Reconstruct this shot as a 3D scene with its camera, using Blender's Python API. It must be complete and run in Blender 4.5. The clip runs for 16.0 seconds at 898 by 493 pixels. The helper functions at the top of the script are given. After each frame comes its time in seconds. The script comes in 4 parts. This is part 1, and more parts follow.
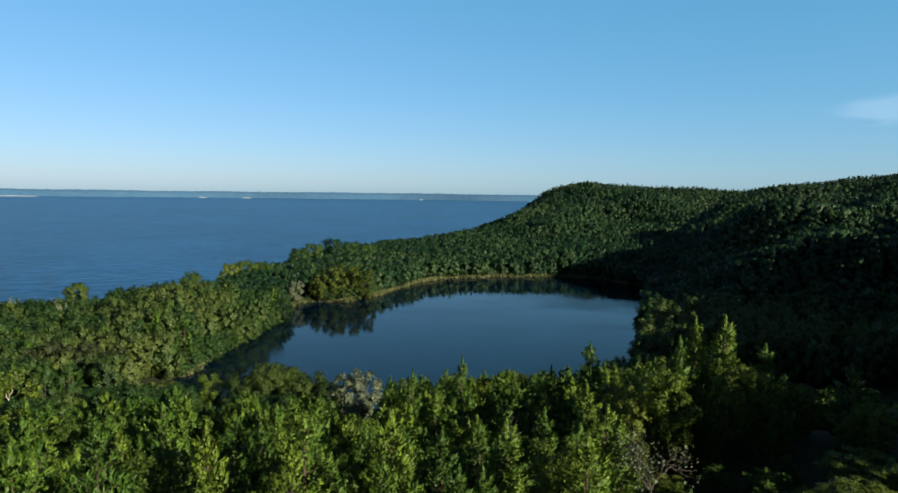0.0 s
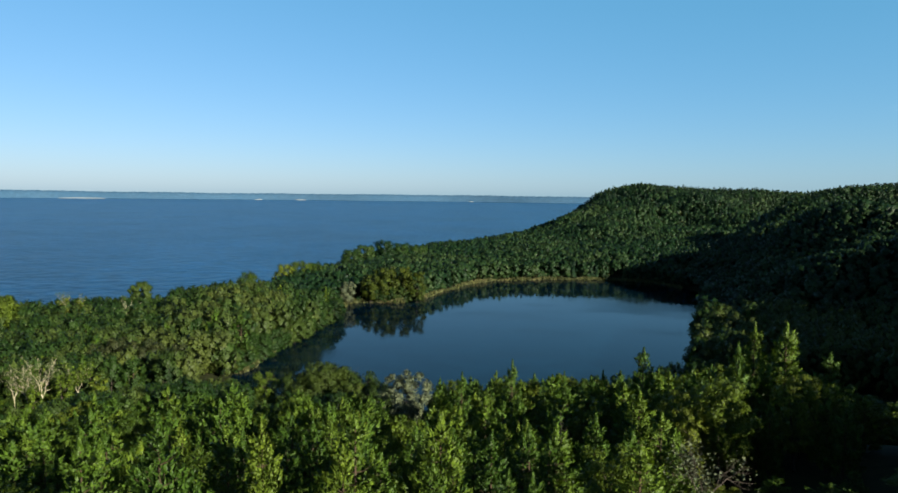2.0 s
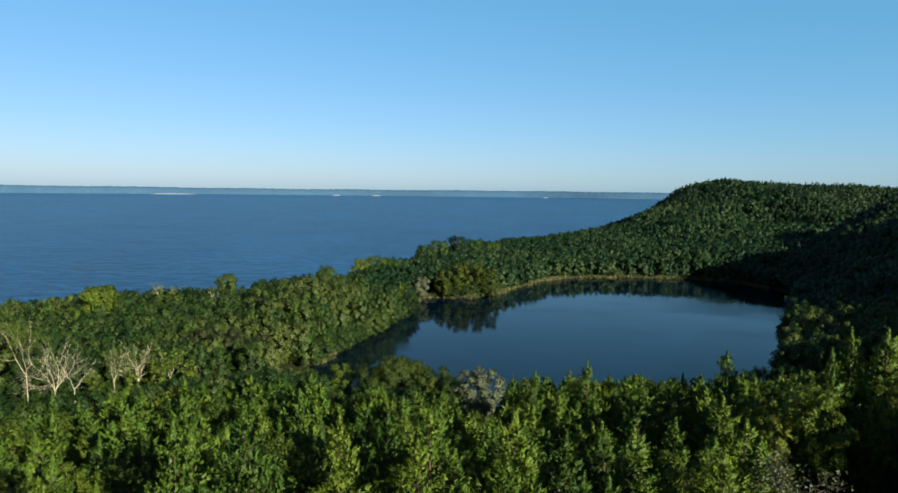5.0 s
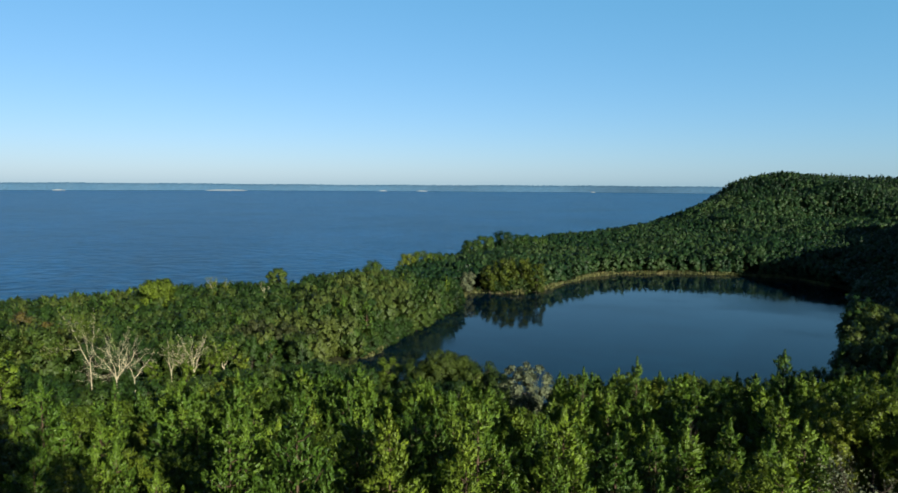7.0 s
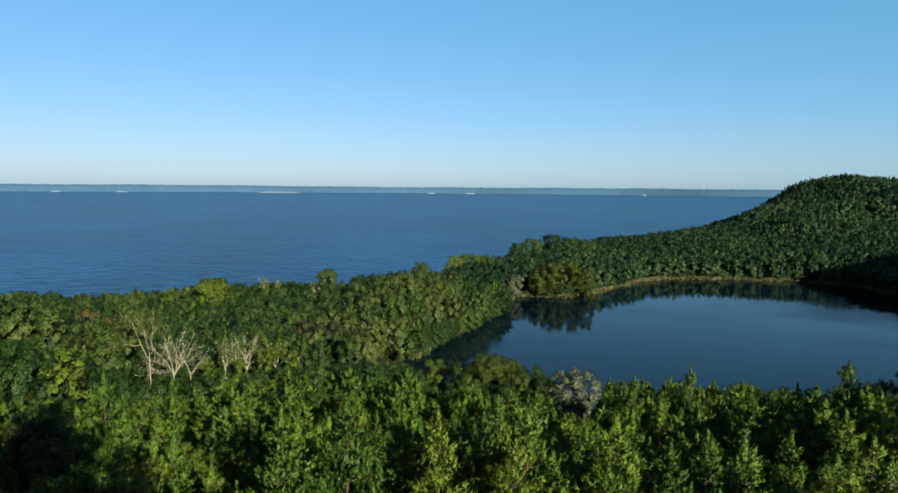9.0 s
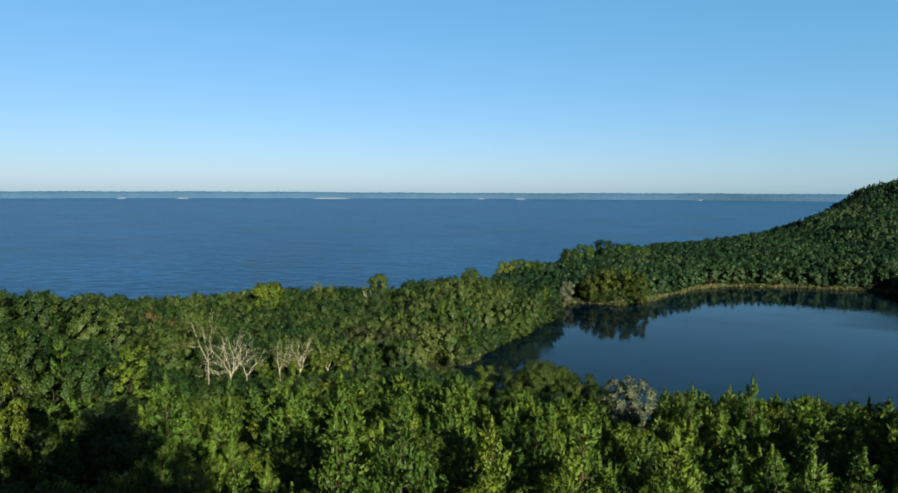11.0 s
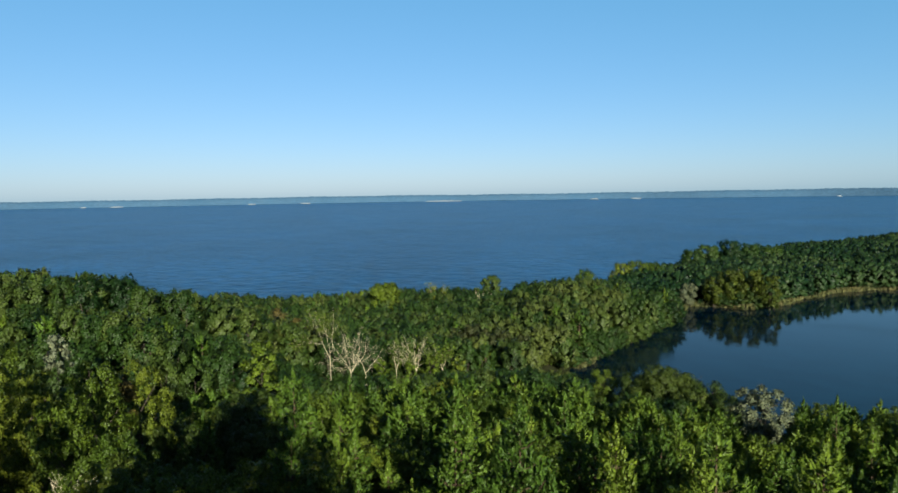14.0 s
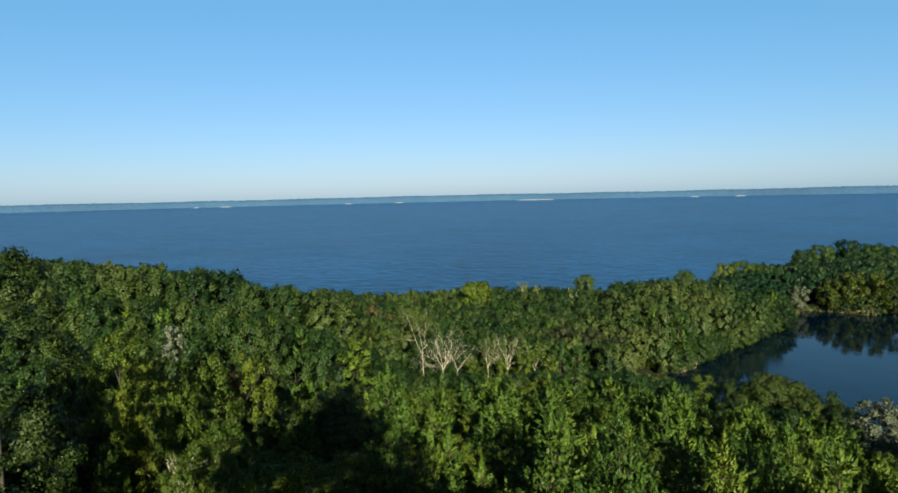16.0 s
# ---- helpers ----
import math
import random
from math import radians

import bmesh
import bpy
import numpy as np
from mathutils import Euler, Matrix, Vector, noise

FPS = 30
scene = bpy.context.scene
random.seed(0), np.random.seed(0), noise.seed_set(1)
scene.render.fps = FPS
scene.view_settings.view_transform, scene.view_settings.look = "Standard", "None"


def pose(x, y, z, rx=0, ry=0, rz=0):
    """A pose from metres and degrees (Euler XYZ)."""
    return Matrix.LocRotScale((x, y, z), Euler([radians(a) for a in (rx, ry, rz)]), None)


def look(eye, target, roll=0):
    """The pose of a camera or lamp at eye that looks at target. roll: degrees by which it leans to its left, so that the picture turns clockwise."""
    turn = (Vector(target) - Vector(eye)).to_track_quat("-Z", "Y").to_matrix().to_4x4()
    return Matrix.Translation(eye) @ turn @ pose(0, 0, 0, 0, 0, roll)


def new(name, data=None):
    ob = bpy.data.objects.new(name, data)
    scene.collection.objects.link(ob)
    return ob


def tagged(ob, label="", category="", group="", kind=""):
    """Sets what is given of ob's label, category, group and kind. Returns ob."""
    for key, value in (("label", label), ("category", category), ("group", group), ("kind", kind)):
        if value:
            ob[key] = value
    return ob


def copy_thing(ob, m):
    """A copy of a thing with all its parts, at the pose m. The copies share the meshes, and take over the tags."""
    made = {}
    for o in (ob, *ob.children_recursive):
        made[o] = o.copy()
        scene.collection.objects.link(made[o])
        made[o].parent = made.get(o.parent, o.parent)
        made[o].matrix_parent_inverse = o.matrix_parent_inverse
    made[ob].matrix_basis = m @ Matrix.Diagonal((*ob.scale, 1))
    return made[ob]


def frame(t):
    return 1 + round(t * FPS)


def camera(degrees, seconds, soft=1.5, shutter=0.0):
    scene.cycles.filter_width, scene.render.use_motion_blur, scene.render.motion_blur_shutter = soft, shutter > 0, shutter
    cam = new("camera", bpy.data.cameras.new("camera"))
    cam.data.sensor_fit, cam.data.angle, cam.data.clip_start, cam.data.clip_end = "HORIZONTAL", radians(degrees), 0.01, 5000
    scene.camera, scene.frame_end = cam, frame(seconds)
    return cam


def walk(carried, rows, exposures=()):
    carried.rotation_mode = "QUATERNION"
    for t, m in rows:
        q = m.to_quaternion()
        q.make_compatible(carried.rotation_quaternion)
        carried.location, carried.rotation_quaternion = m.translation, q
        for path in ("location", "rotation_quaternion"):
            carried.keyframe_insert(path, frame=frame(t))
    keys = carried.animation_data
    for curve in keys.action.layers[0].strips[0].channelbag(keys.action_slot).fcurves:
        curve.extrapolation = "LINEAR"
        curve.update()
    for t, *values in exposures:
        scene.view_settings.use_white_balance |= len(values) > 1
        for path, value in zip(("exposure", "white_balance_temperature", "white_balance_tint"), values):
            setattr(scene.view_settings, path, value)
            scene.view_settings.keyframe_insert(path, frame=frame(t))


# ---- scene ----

EYE = 52.0          # eye above the water, metres
cam = camera(70.6, 16.0, soft=1.7)
# seconds, place from the start, yaw, pitch, roll
ROWS = [
    (0.0, 0.00, 0.00, 0.00, 0.00, -4.77, -0.76),
    (0.5, 0.00, -0.01, 0.03, 1.30, -4.75, -0.89),
    (1.0, -0.01, -0.01, 0.06, 2.39, -4.78, -0.83),
    (1.5, -0.02, -0.01, 0.08, 3.60, -4.88, -0.82),
    (2.0, -0.03, -0.01, 0.11, 4.54, -4.66, -0.71),
    (2.5, -0.05, -0.01, 0.13, 5.52, -4.80, -0.72),
    (3.0, -0.07, -0.01, 0.15, 6.79, -4.71, -0.72),
    (3.5, -0.10, 0.00, 0.16, 7.83, -4.76, -0.58),
    (4.0, -0.13, 0.01, 0.18, 9.02, -4.93, -0.56),
    (6.5, -0.33, 0.07, 0.21, 14.22, -5.38, -0.51),
    (7.0, -0.38, 0.09, 0.20, 15.30, -5.59, -0.36),
    (7.5, -0.44, 0.11, 0.20, 16.07, -5.81, -0.52),
    (8.0, -0.50, 0.14, 0.19, 17.37, -5.78, -0.34),
    (8.5, -0.56, 0.16, 0.18, 18.29, -5.72, -0.41),
    (9.0, -0.63, 0.19, 0.17, 19.59, -5.39, -0.46),
    (11.5, -1.02, 0.36, 0.08, 25.46, -4.86, -0.25),
    (12.0, -1.11, 0.40, 0.05, 26.99, -4.76, -0.26),
    (12.5, -1.21, 0.44, 0.02, 28.57, -4.64, 0.00),
    (13.0, -1.30, 0.48, -0.01, 31.30, -4.76, 0.27),
    (13.5, -1.41, 0.53, -0.05, 32.61, -4.58, 0.46),
    (14.0, -1.51, 0.57, -0.08, 34.18, -4.71, 0.91),
    (14.5, -1.62, 0.62, -0.12, 35.71, -4.83, 0.63),
    (15.0, -1.74, 0.67, -0.16, 37.78, -4.70, 1.14),
    (15.5, -1.85, 0.73, -0.21, 40.16, -4.70, 1.35),
    (16.0, -1.97, 0.78, -0.25, 42.43, -4.65, 1.29),
]


def held(x, y, z, yaw, pitch, roll):
    return pose(x, y, EYE + z) @ pose(0, 0, 0, 0, 0, yaw) @ pose(0, 0, 0, pitch) @ pose(0, 0, 0, 0, roll) @ pose(0, 0, 0, 90)


walk(cam, [(t, held(*row)) for t, *row in ROWS],
     [(0.0, 1.93), (0.5, 2.06), (1.0, 1.95), (4.0, 1.95), (9.0, 1.94), (12.0, 1.91), (16.0, 1.90)])

# ---------------------------------------------------------------- light
SUN_EL, SUN_AZ = 21.0, 132.0      # degrees above the horizon, degrees clockwise from +y
world = bpy.data.worlds.new("sky")
scene.world = world
world.use_nodes = True
wn = world.node_tree
sky = wn.nodes.new("ShaderNodeTexSky")
sky.sky_type, sky.sun_disc = "NISHITA", False
sky.sun_elevation, sky.sun_rotation = radians(SUN_EL), radians(SUN_AZ)
sky.altitude, sky.air_density, sky.dust_density, sky.ozone_density = 100, 1.0, 0.5, 3.0
clear = wn.nodes.new("ShaderNodeMix")
clear.data_type, clear.blend_type = "RGBA", "MULTIPLY"
clear.inputs[0].default_value = 1.0
clear.inputs[7].default_value = (1.15, 1.0, 1.22, 1)
wn.links.new(sky.outputs[0], clear.inputs[6])
even = wn.nodes.new("ShaderNodeMix")
even.data_type = "RGBA"
# the pale haze thins out towards the zenith
way = wn.nodes.new("ShaderNodeTexCoord")
axes = wn.nodes.new("ShaderNodeSeparateXYZ")
wn.links.new(way.outputs["Generated"], axes.inputs[0])
thin = wn.nodes.new("ShaderNodeMapRange")
thin.interpolation_type = "SMOOTHSTEP"
for k, v in zip((1, 2, 3, 4), (0.3, 0.8, 0.42, 0.04)):
    thin.inputs[k].default_value = v
wn.links.new(axes.outputs[2], thin.inputs[0])
wn.links.new(thin.outputs[0], even.inputs[0])
even.inputs[7].default_value = (0.5, 5.0, 7.5, 1)
wn.links.new(clear.outputs[2], even.inputs[6])
# one thin cloud low over the hills
shape = wn.nodes.new("ShaderNodeMapping")
shape.inputs["Scale"].default_value = (1.0, 1.0, 4.5)
wn.links.new(way.outputs["Generated"], shape.inputs["Vector"])
apart = wn.nodes.new("ShaderNodeVectorMath")
apart.operation = "DISTANCE"
apart.inputs[1].default_value = (math.sin(radians(35.8)), math.cos(radians(35.8)), 4.5 * math.sin(radians(6.5)))
wn.links.new(shape.outputs[0], apart.inputs[0])
puff = wn.nodes.new("ShaderNodeTexNoise")
puff.inputs["Scale"].default_value, puff.inputs["Detail"].default_value = 14.0, 5
wn.links.new(shape.outputs[0], puff.inputs["Vector"])
reach = wn.nodes.new("ShaderNodeMath")
reach.operation = "MULTIPLY_ADD"
reach.inputs[1].default_value = -0.13
wn.links.new(puff.outputs["Fac"], reach.inputs[0])
wn.links.new(apart.outputs["Value"], reach.inputs[2])
veil = wn.nodes.new("ShaderNodeMapRange")
veil.interpolation_type = "SMOOTHSTEP"
for k, v in zip((1, 2, 3, 4), (-0.03, 0.04, 0.1, 0.0)):
    veil.inputs[k].default_value = v
wn.links.new(reach.outputs[0], veil.inputs[0])
cloud = wn.nodes.new("ShaderNodeMix")
cloud.data_type = "RGBA"
cloud.inputs[7].default_value = (11.0, 12.0, 13.0, 1)
wn.links.new(veil.outputs[0], cloud.inputs[0])
wn.links.new(even.outputs[2], cloud.inputs[6])
wn.links.new(cloud.outputs[2], wn.nodes["Background"].inputs[0])
wn.nodes["Background"].inputs[1].default_value = 0.030
sun_dir = Vector((math.sin(radians(SUN_AZ)) * math.cos(radians(SUN_EL)), math.cos(radians(SUN_AZ)) * math.cos(radians(SUN_EL)), math.sin(radians(SUN_EL))))
sun = new("sun", bpy.data.lights.new("sun", "SUN"))
sun.data.energy, sun.data.angle, sun.data.color = 5.0, radians(0.5), (1.0, 0.93, 0.78)
sun.matrix_world = look(sun_dir * 200, (0, 0, 0))


# ---------------------------------------------------------------- materials
def material(name):
    m = bpy.data.materials.new(name)
    m.use_nodes = True
    return m, m.node_tree, m.node_tree.nodes["Principled BSDF"]


def ramp(nt, source, stops):
    r = nt.nodes.new("ShaderNodeValToRGB")
    els = r.color_ramp.elements
    while len(els) < len(stops):
        els.new(0.5)
    for e, (p, c) in zip(els, stops):
        e.position, e.color = p, (*c, 1)
    nt.links.new(source, r.inputs[0])
    return r.outputs[0]


def mix(nt, fac, a, b, mode="MIX"):
    m = nt.nodes.new("ShaderNodeMix")
    m.data_type, m.blend_type = "RGBA", mode
    for sock, v in ((m.inputs[0], fac), (m.inputs[6], a), (m.inputs[7], b)):
        if isinstance(v, bpy.types.NodeSocket):
            nt.links.new(v, sock)
        else:
            sock.default_value = v if isinstance(v, (int, float)) else (*v, 1)
    return m.outputs[2]


def noise_tex(nt, scale, detail=3.0, coords="Object", rough=0.5):
    tc = nt.nodes.new("ShaderNodeTexCoord")
    n = nt.nodes.new("ShaderNodeTexNoise")
    n.inputs["Scale"].default_value, n.inputs["Detail"].default_value, n.inputs["Roughness"].default_value = scale, detail, rough
    nt.links.new(tc.outputs[coords], n.inputs["Vector"])
    return n


def leaf_material(name, dark, mid, light, joined=False, leaflet=0.2, gaps=0.62, through_light=0.22, tilt=0.9, calm=0.0, gloss=0.12):
    """Foliage: every tree has a tone of its own; each spray is made up of leaflets with gaps between them, and each leaflet has its own tilt and tone."""
    m, nt, b = material(name)
    tc = nt.nodes.new("ShaderNodeTexCoord")
    if joined:
        v = nt.nodes.new("ShaderNodeTexVoronoi")
        v.inputs["Scale"].default_value = 0.13
        nt.links.new(tc.outputs["Object"], v.inputs["Vector"])
        tone = nt.nodes.new("ShaderNodeSeparateColor")
        nt.links.new(v.outputs["Color"], tone.inputs[0])
        wide = noise_tex(nt, 0.017, 4)
        blend = nt.nodes.new("ShaderNodeMath")
        blend.operation = "MULTIPLY_ADD"
        blend.inputs[1].default_value, blend.inputs[2].default_value = 2.6, -1.05
        nt.links.new(wide.outputs["Fac"], blend.inputs[0])
        both = nt.nodes.new("ShaderNodeMath")
        both.operation = "MULTIPLY_ADD"
        both.inputs[1].default_value = 0.75
        nt.links.new(tone.outputs[0], both.inputs[0])
        nt.links.new(blend.outputs[0], both.inputs[2])
        tone = both.outputs[0]
    else:
        tone = nt.nodes.new("ShaderNodeObjectInfo").outputs["Random"]
    base = ramp(nt, tone, [(0.0, dark), (0.3, mid), (0.5, tuple(0.5 * (p + q) for p, q in zip(dark, mid))), (0.72, light), (0.86, mid), (1.0, (light[0] * 1.08, light[1], light[2]))])
    geo = nt.nodes.new("ShaderNodeNewGeometry")
    spray = ramp(nt, geo.outputs["Random Per Island"], [(0.0, (0.7, 0.72, 0.72)), (0.6, (1.0, 1.0, 1.0)), (1.0, (1.35, 1.28, 1.1))])
    col = mix(nt, 1.0 - calm, base, spray, "MULTIPLY")
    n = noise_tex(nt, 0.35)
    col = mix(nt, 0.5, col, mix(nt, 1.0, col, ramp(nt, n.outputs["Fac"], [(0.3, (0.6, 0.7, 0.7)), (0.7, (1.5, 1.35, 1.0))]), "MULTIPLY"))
    cell = nt.nodes.new("ShaderNodeTexVoronoi")
    cell.inputs["Scale"].default_value = 1.0 / leaflet
    nt.links.new(tc.outputs["Object"], cell.inputs["Vector"])
    rgb = nt.nodes.new("ShaderNodeSeparateColor")
    nt.links.new(cell.outputs["Color"], rgb.inputs[0])
    col = mix(nt, 1.0 - calm, col, ramp(nt, rgb.outputs[2], [(0.0, (0.75, 0.78, 0.8)), (1.0, (1.3, 1.25, 1.1))]), "MULTIPLY")
    lean = nt.nodes.new("ShaderNodeVectorMath")
    lean.operation = "MULTIPLY_ADD"
    lean.inputs[1].default_value = (tilt * 2,) * 3
    lean.inputs[2].default_value = (-tilt,) * 3
    nt.links.new(cell.outputs["Color"], lean.inputs[0])
    add = nt.nodes.new("ShaderNodeVectorMath")
    nt.links.new(geo.outputs["Normal"], add.inputs[0])
    nt.links.new(lean.outputs[0], add.inputs[1])
    face = nt.nodes.new("ShaderNodeVectorMath")
    face.operation = "NORMALIZE"
    nt.links.new(add.outputs[0], face.inputs[0])
    nt.links.new(col, b.inputs["Base Color"])
    nt.links.new(face.outputs[0], b.inputs["Normal"])
    b.inputs["Roughness"].default_value = 0.5
    b.inputs["Specular IOR Level"].default_value = gloss
    tr = nt.nodes.new("ShaderNodeBsdfTranslucent")
    nt.links.new(mix(nt, 1.0, col, (1.2, 1.25, 0.5), "MULTIPLY"), tr.inputs[0])
    nt.links.new(face.outputs[0], tr.inputs["Normal"])
    mx = nt.nodes.new("ShaderNodeMixShader")
    mx.inputs[0].default_value = through_light
    nt.links.new(b.outputs[0], mx.inputs[1])
    nt.links.new(tr.outputs[0], mx.inputs[2])
    last = mx.outputs[0]
    if gaps:
        gap = nt.nodes.new("ShaderNodeMath")
        gap.operation = "LESS_THAN"
        gap.inputs[1].default_value = gaps
        nt.links.new(cell.outputs["Distance"], gap.inputs[0])
        clear_ = nt.nodes.new("ShaderNodeBsdfTransparent")
        cut = nt.nodes.new("ShaderNodeMixShader")
        nt.links.new(gap.outputs[0], cut.inputs[0])
        nt.links.new(clear_.outputs[0], cut.inputs[1])
        nt.links.new(last, cut.inputs[2])
        last = cut.outputs[0]
    nt.links.new(last, nt.nodes["Material Output"].inputs[0])
    return m


def rough_material(name, a, b_col, scale, rough=0.9, bump=0.3):
    m, nt, b = material(name)
    n1, n2 = noise_tex(nt, scale, 6), noise_tex(nt, scale * 9, 4)
    col = ramp(nt, n1.outputs["Fac"], [(0.3, a), (0.7, b_col)])
    col = mix(nt, 0.35, col, mix(nt, 1.0, col, ramp(nt, n2.outputs["Fac"], [(0.3, (0.5, 0.5, 0.5)), (0.7, (1.5, 1.5, 1.5))]), "MULTIPLY"))
    nt.links.new(col, b.inputs["Base Color"])
    b.inputs["Roughness"].default_value = rough
    b.inputs["Specular IOR Level"].default_value = 0.08
    bm_ = nt.nodes.new("ShaderNodeBump")
    bm_.inputs["Strength"].default_value = bump
    nt.links.new(n2.outputs["Fac"], bm_.inputs["Height"])
    nt.links.new(bm_.outputs[0], b.inputs["Normal"])
    return m


def water_material(name, deep, rough, waves, gloss=0.3, gusts=(0.6, 2.2), tint=(0.85, 0.95, 1.0)):
    """waves: (scale per metre, stretch along x, height in metres) of each train."""
    m, nt, b = material(name)
    patch = noise_tex(nt, 0.006, 4)
    body = ramp(nt, patch.outputs["Fac"], [(0.35, tuple(c * 0.75 for c in deep)), (0.65, tuple(c * 1.25 for c in deep))])
    tc = nt.nodes.new("ShaderNodeTexCoord")
    mp = nt.nodes.new("ShaderNodeMapping")
    mp.inputs["Rotation"].default_value, mp.inputs["Scale"].default_value = (0, 0, radians(-20)), (0.5, 1, 1)
    nt.links.new(tc.outputs["Object"], mp.inputs["Vector"])
    # light and dark of small ripples, put into the body colour
    ripple_shade = nt.nodes.new("ShaderNodeTexNoise")
    ripple_shade.inputs["Scale"].default_value, ripple_shade.inputs["Detail"].default_value = 0.17, 6
    nt.links.new(mp.outputs[0], ripple_shade.inputs["Vector"])
    body = mix(nt, 1.0, body, ramp(nt, ripple_shade.outputs["Fac"], [(0.36, (0.5, 0.53, 0.56)), (0.64, (1.5, 1.47, 1.44))]), "MULTIPLY")
    nt.links.new(body, b.inputs["Base Color"])
    ripple = nt.nodes.new("ShaderNodeMapRange")
    for k, v in zip((1, 2, 3, 4), (0.47, 0.62, rough * gusts[0], rough * gusts[1])):
        ripple.inputs[k].default_value = v
    gust = nt.nodes.new("ShaderNodeTexNoise")
    gust.inputs["Scale"].default_value, gust.inputs["Detail"].default_value = 0.028, 5
    nt.links.new(mp.outputs[0], gust.inputs["Vector"])
    nt.links.new(gust.outputs["Fac"], ripple.inputs[0])
    nt.links.new(ripple.outputs[0], b.inputs["Roughness"])
    b.inputs["IOR"].default_value = 1.33
    b.inputs["Specular IOR Level"].default_value = gloss
    b.inputs["Specular Tint"].default_value = (*tint, 1)
    last = None
    for scale, stretch, height in waves:
        tc = nt.nodes.new("ShaderNodeTexCoord")
        mp = nt.nodes.new("ShaderNodeMapping")
        mp.inputs["Rotation"].default_value = (0, 0, radians(-20))
        mp.inputs["Scale"].default_value = (stretch, 1, 1)
        nt.links.new(tc.outputs["Object"], mp.inputs["Vector"])
        n = nt.nodes.new("ShaderNodeTexNoise")
        n.inputs["Scale"].default_value, n.inputs["Detail"].default_value = scale, 3
        nt.links.new(mp.outputs[0], n.inputs["Vector"])
        bp = nt.nodes.new("ShaderNodeBump")
        bp.inputs["Strength"].default_value, bp.inputs["Distance"].default_value = 1.0, height
        nt.links.new(n.outputs["Fac"], bp.inputs["Height"])
        if last:
            nt.links.new(last, bp.inputs["Normal"])
        last = bp.outputs[0]
    nt.links.new(last, b.inputs["Normal"])
    return m


M_PINE = leaf_material("pine_needles", (0.0166, 0.0382, 0.0051), (0.0270, 0.0553, 0.0068), (0.0447, 0.0758, 0.0085), leaflet=0.1, gaps=0.75, tilt=0.6)
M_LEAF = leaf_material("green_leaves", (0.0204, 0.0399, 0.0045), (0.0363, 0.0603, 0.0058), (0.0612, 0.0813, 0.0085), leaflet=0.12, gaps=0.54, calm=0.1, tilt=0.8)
M_PINES = leaf_material("pine_wood_needles", (0.0166, 0.0382, 0.0051), (0.0270, 0.0553, 0.0068), (0.0447, 0.0758, 0.0085), joined=True, leaflet=0.16, gaps=0.72, tilt=0.6)
M_LEAVES = leaf_material("slope_wood_leaves", (0.0204, 0.0399, 0.0045), (0.0363, 0.0603, 0.0058), (0.0612, 0.0813, 0.0085), joined=True, leaflet=0.2, gaps=0.56, calm=0.1, tilt=0.8)
# darker leaf colour; on the tree near the viewpoint it stands in for shade
M_DARKLEAF = leaf_material("dark_leaves", (0.0138, 0.0269, 0.0053), (0.0197, 0.0341, 0.0060), (0.0275, 0.0428, 0.0070), leaflet=0.13, gaps=0.56, calm=0.3, tilt=0.6)
M_SPIT = leaf_material("shore_leaves", (0.0040, 0.0141, 0.0030), (0.0137, 0.0316, 0.0056), (0.0306, 0.0487, 0.0096), leaflet=0.25, tilt=0.4, calm=0.6)
M_WOODS = leaf_material("woods_leaves", (0.0042, 0.0141, 0.0031), (0.0142, 0.0315, 0.0060), (0.0335, 0.0506, 0.0121), joined=True, leaflet=0.3, gaps=0.7, tilt=0.4, calm=0.6)
# cooler, bluer green: some of the distance haze is put into the colour
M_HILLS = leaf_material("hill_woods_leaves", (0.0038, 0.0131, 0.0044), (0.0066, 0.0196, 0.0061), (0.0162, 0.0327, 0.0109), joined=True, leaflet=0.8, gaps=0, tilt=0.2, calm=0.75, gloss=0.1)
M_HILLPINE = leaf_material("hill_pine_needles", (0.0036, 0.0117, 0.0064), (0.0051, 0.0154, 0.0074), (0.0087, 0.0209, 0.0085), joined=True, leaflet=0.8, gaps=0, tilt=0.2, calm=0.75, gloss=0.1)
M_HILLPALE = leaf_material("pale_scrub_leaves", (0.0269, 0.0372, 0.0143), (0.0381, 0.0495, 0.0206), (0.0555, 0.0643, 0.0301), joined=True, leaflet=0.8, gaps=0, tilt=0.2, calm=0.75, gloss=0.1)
M_YELLOW = leaf_material("yellowing_leaves", (0.0344, 0.0586, 0.0058), (0.0403, 0.0659, 0.0067), (0.0459, 0.0715, 0.0084), leaflet=0.25, gaps=0.7)
M_SILVER = leaf_material("silver_leaves", (0.0540, 0.0690, 0.0460), (0.0620, 0.0770, 0.0520), (0.0690, 0.0850, 0.0580), leaflet=0.25, gaps=0.8, gloss=0.1)
M_WILLOW = leaf_material("willow_leaves", (0.0251, 0.0382, 0.0046), (0.0291, 0.0426, 0.0053), (0.0335, 0.0464, 0.0061), leaflet=0.45)
M_BROWN = leaf_material("brownish_leaves", (0.0330, 0.0280, 0.0075), (0.0390, 0.0340, 0.0090), (0.0460, 0.0400, 0.0110), leaflet=0.25, tilt=0.5, calm=0.5)
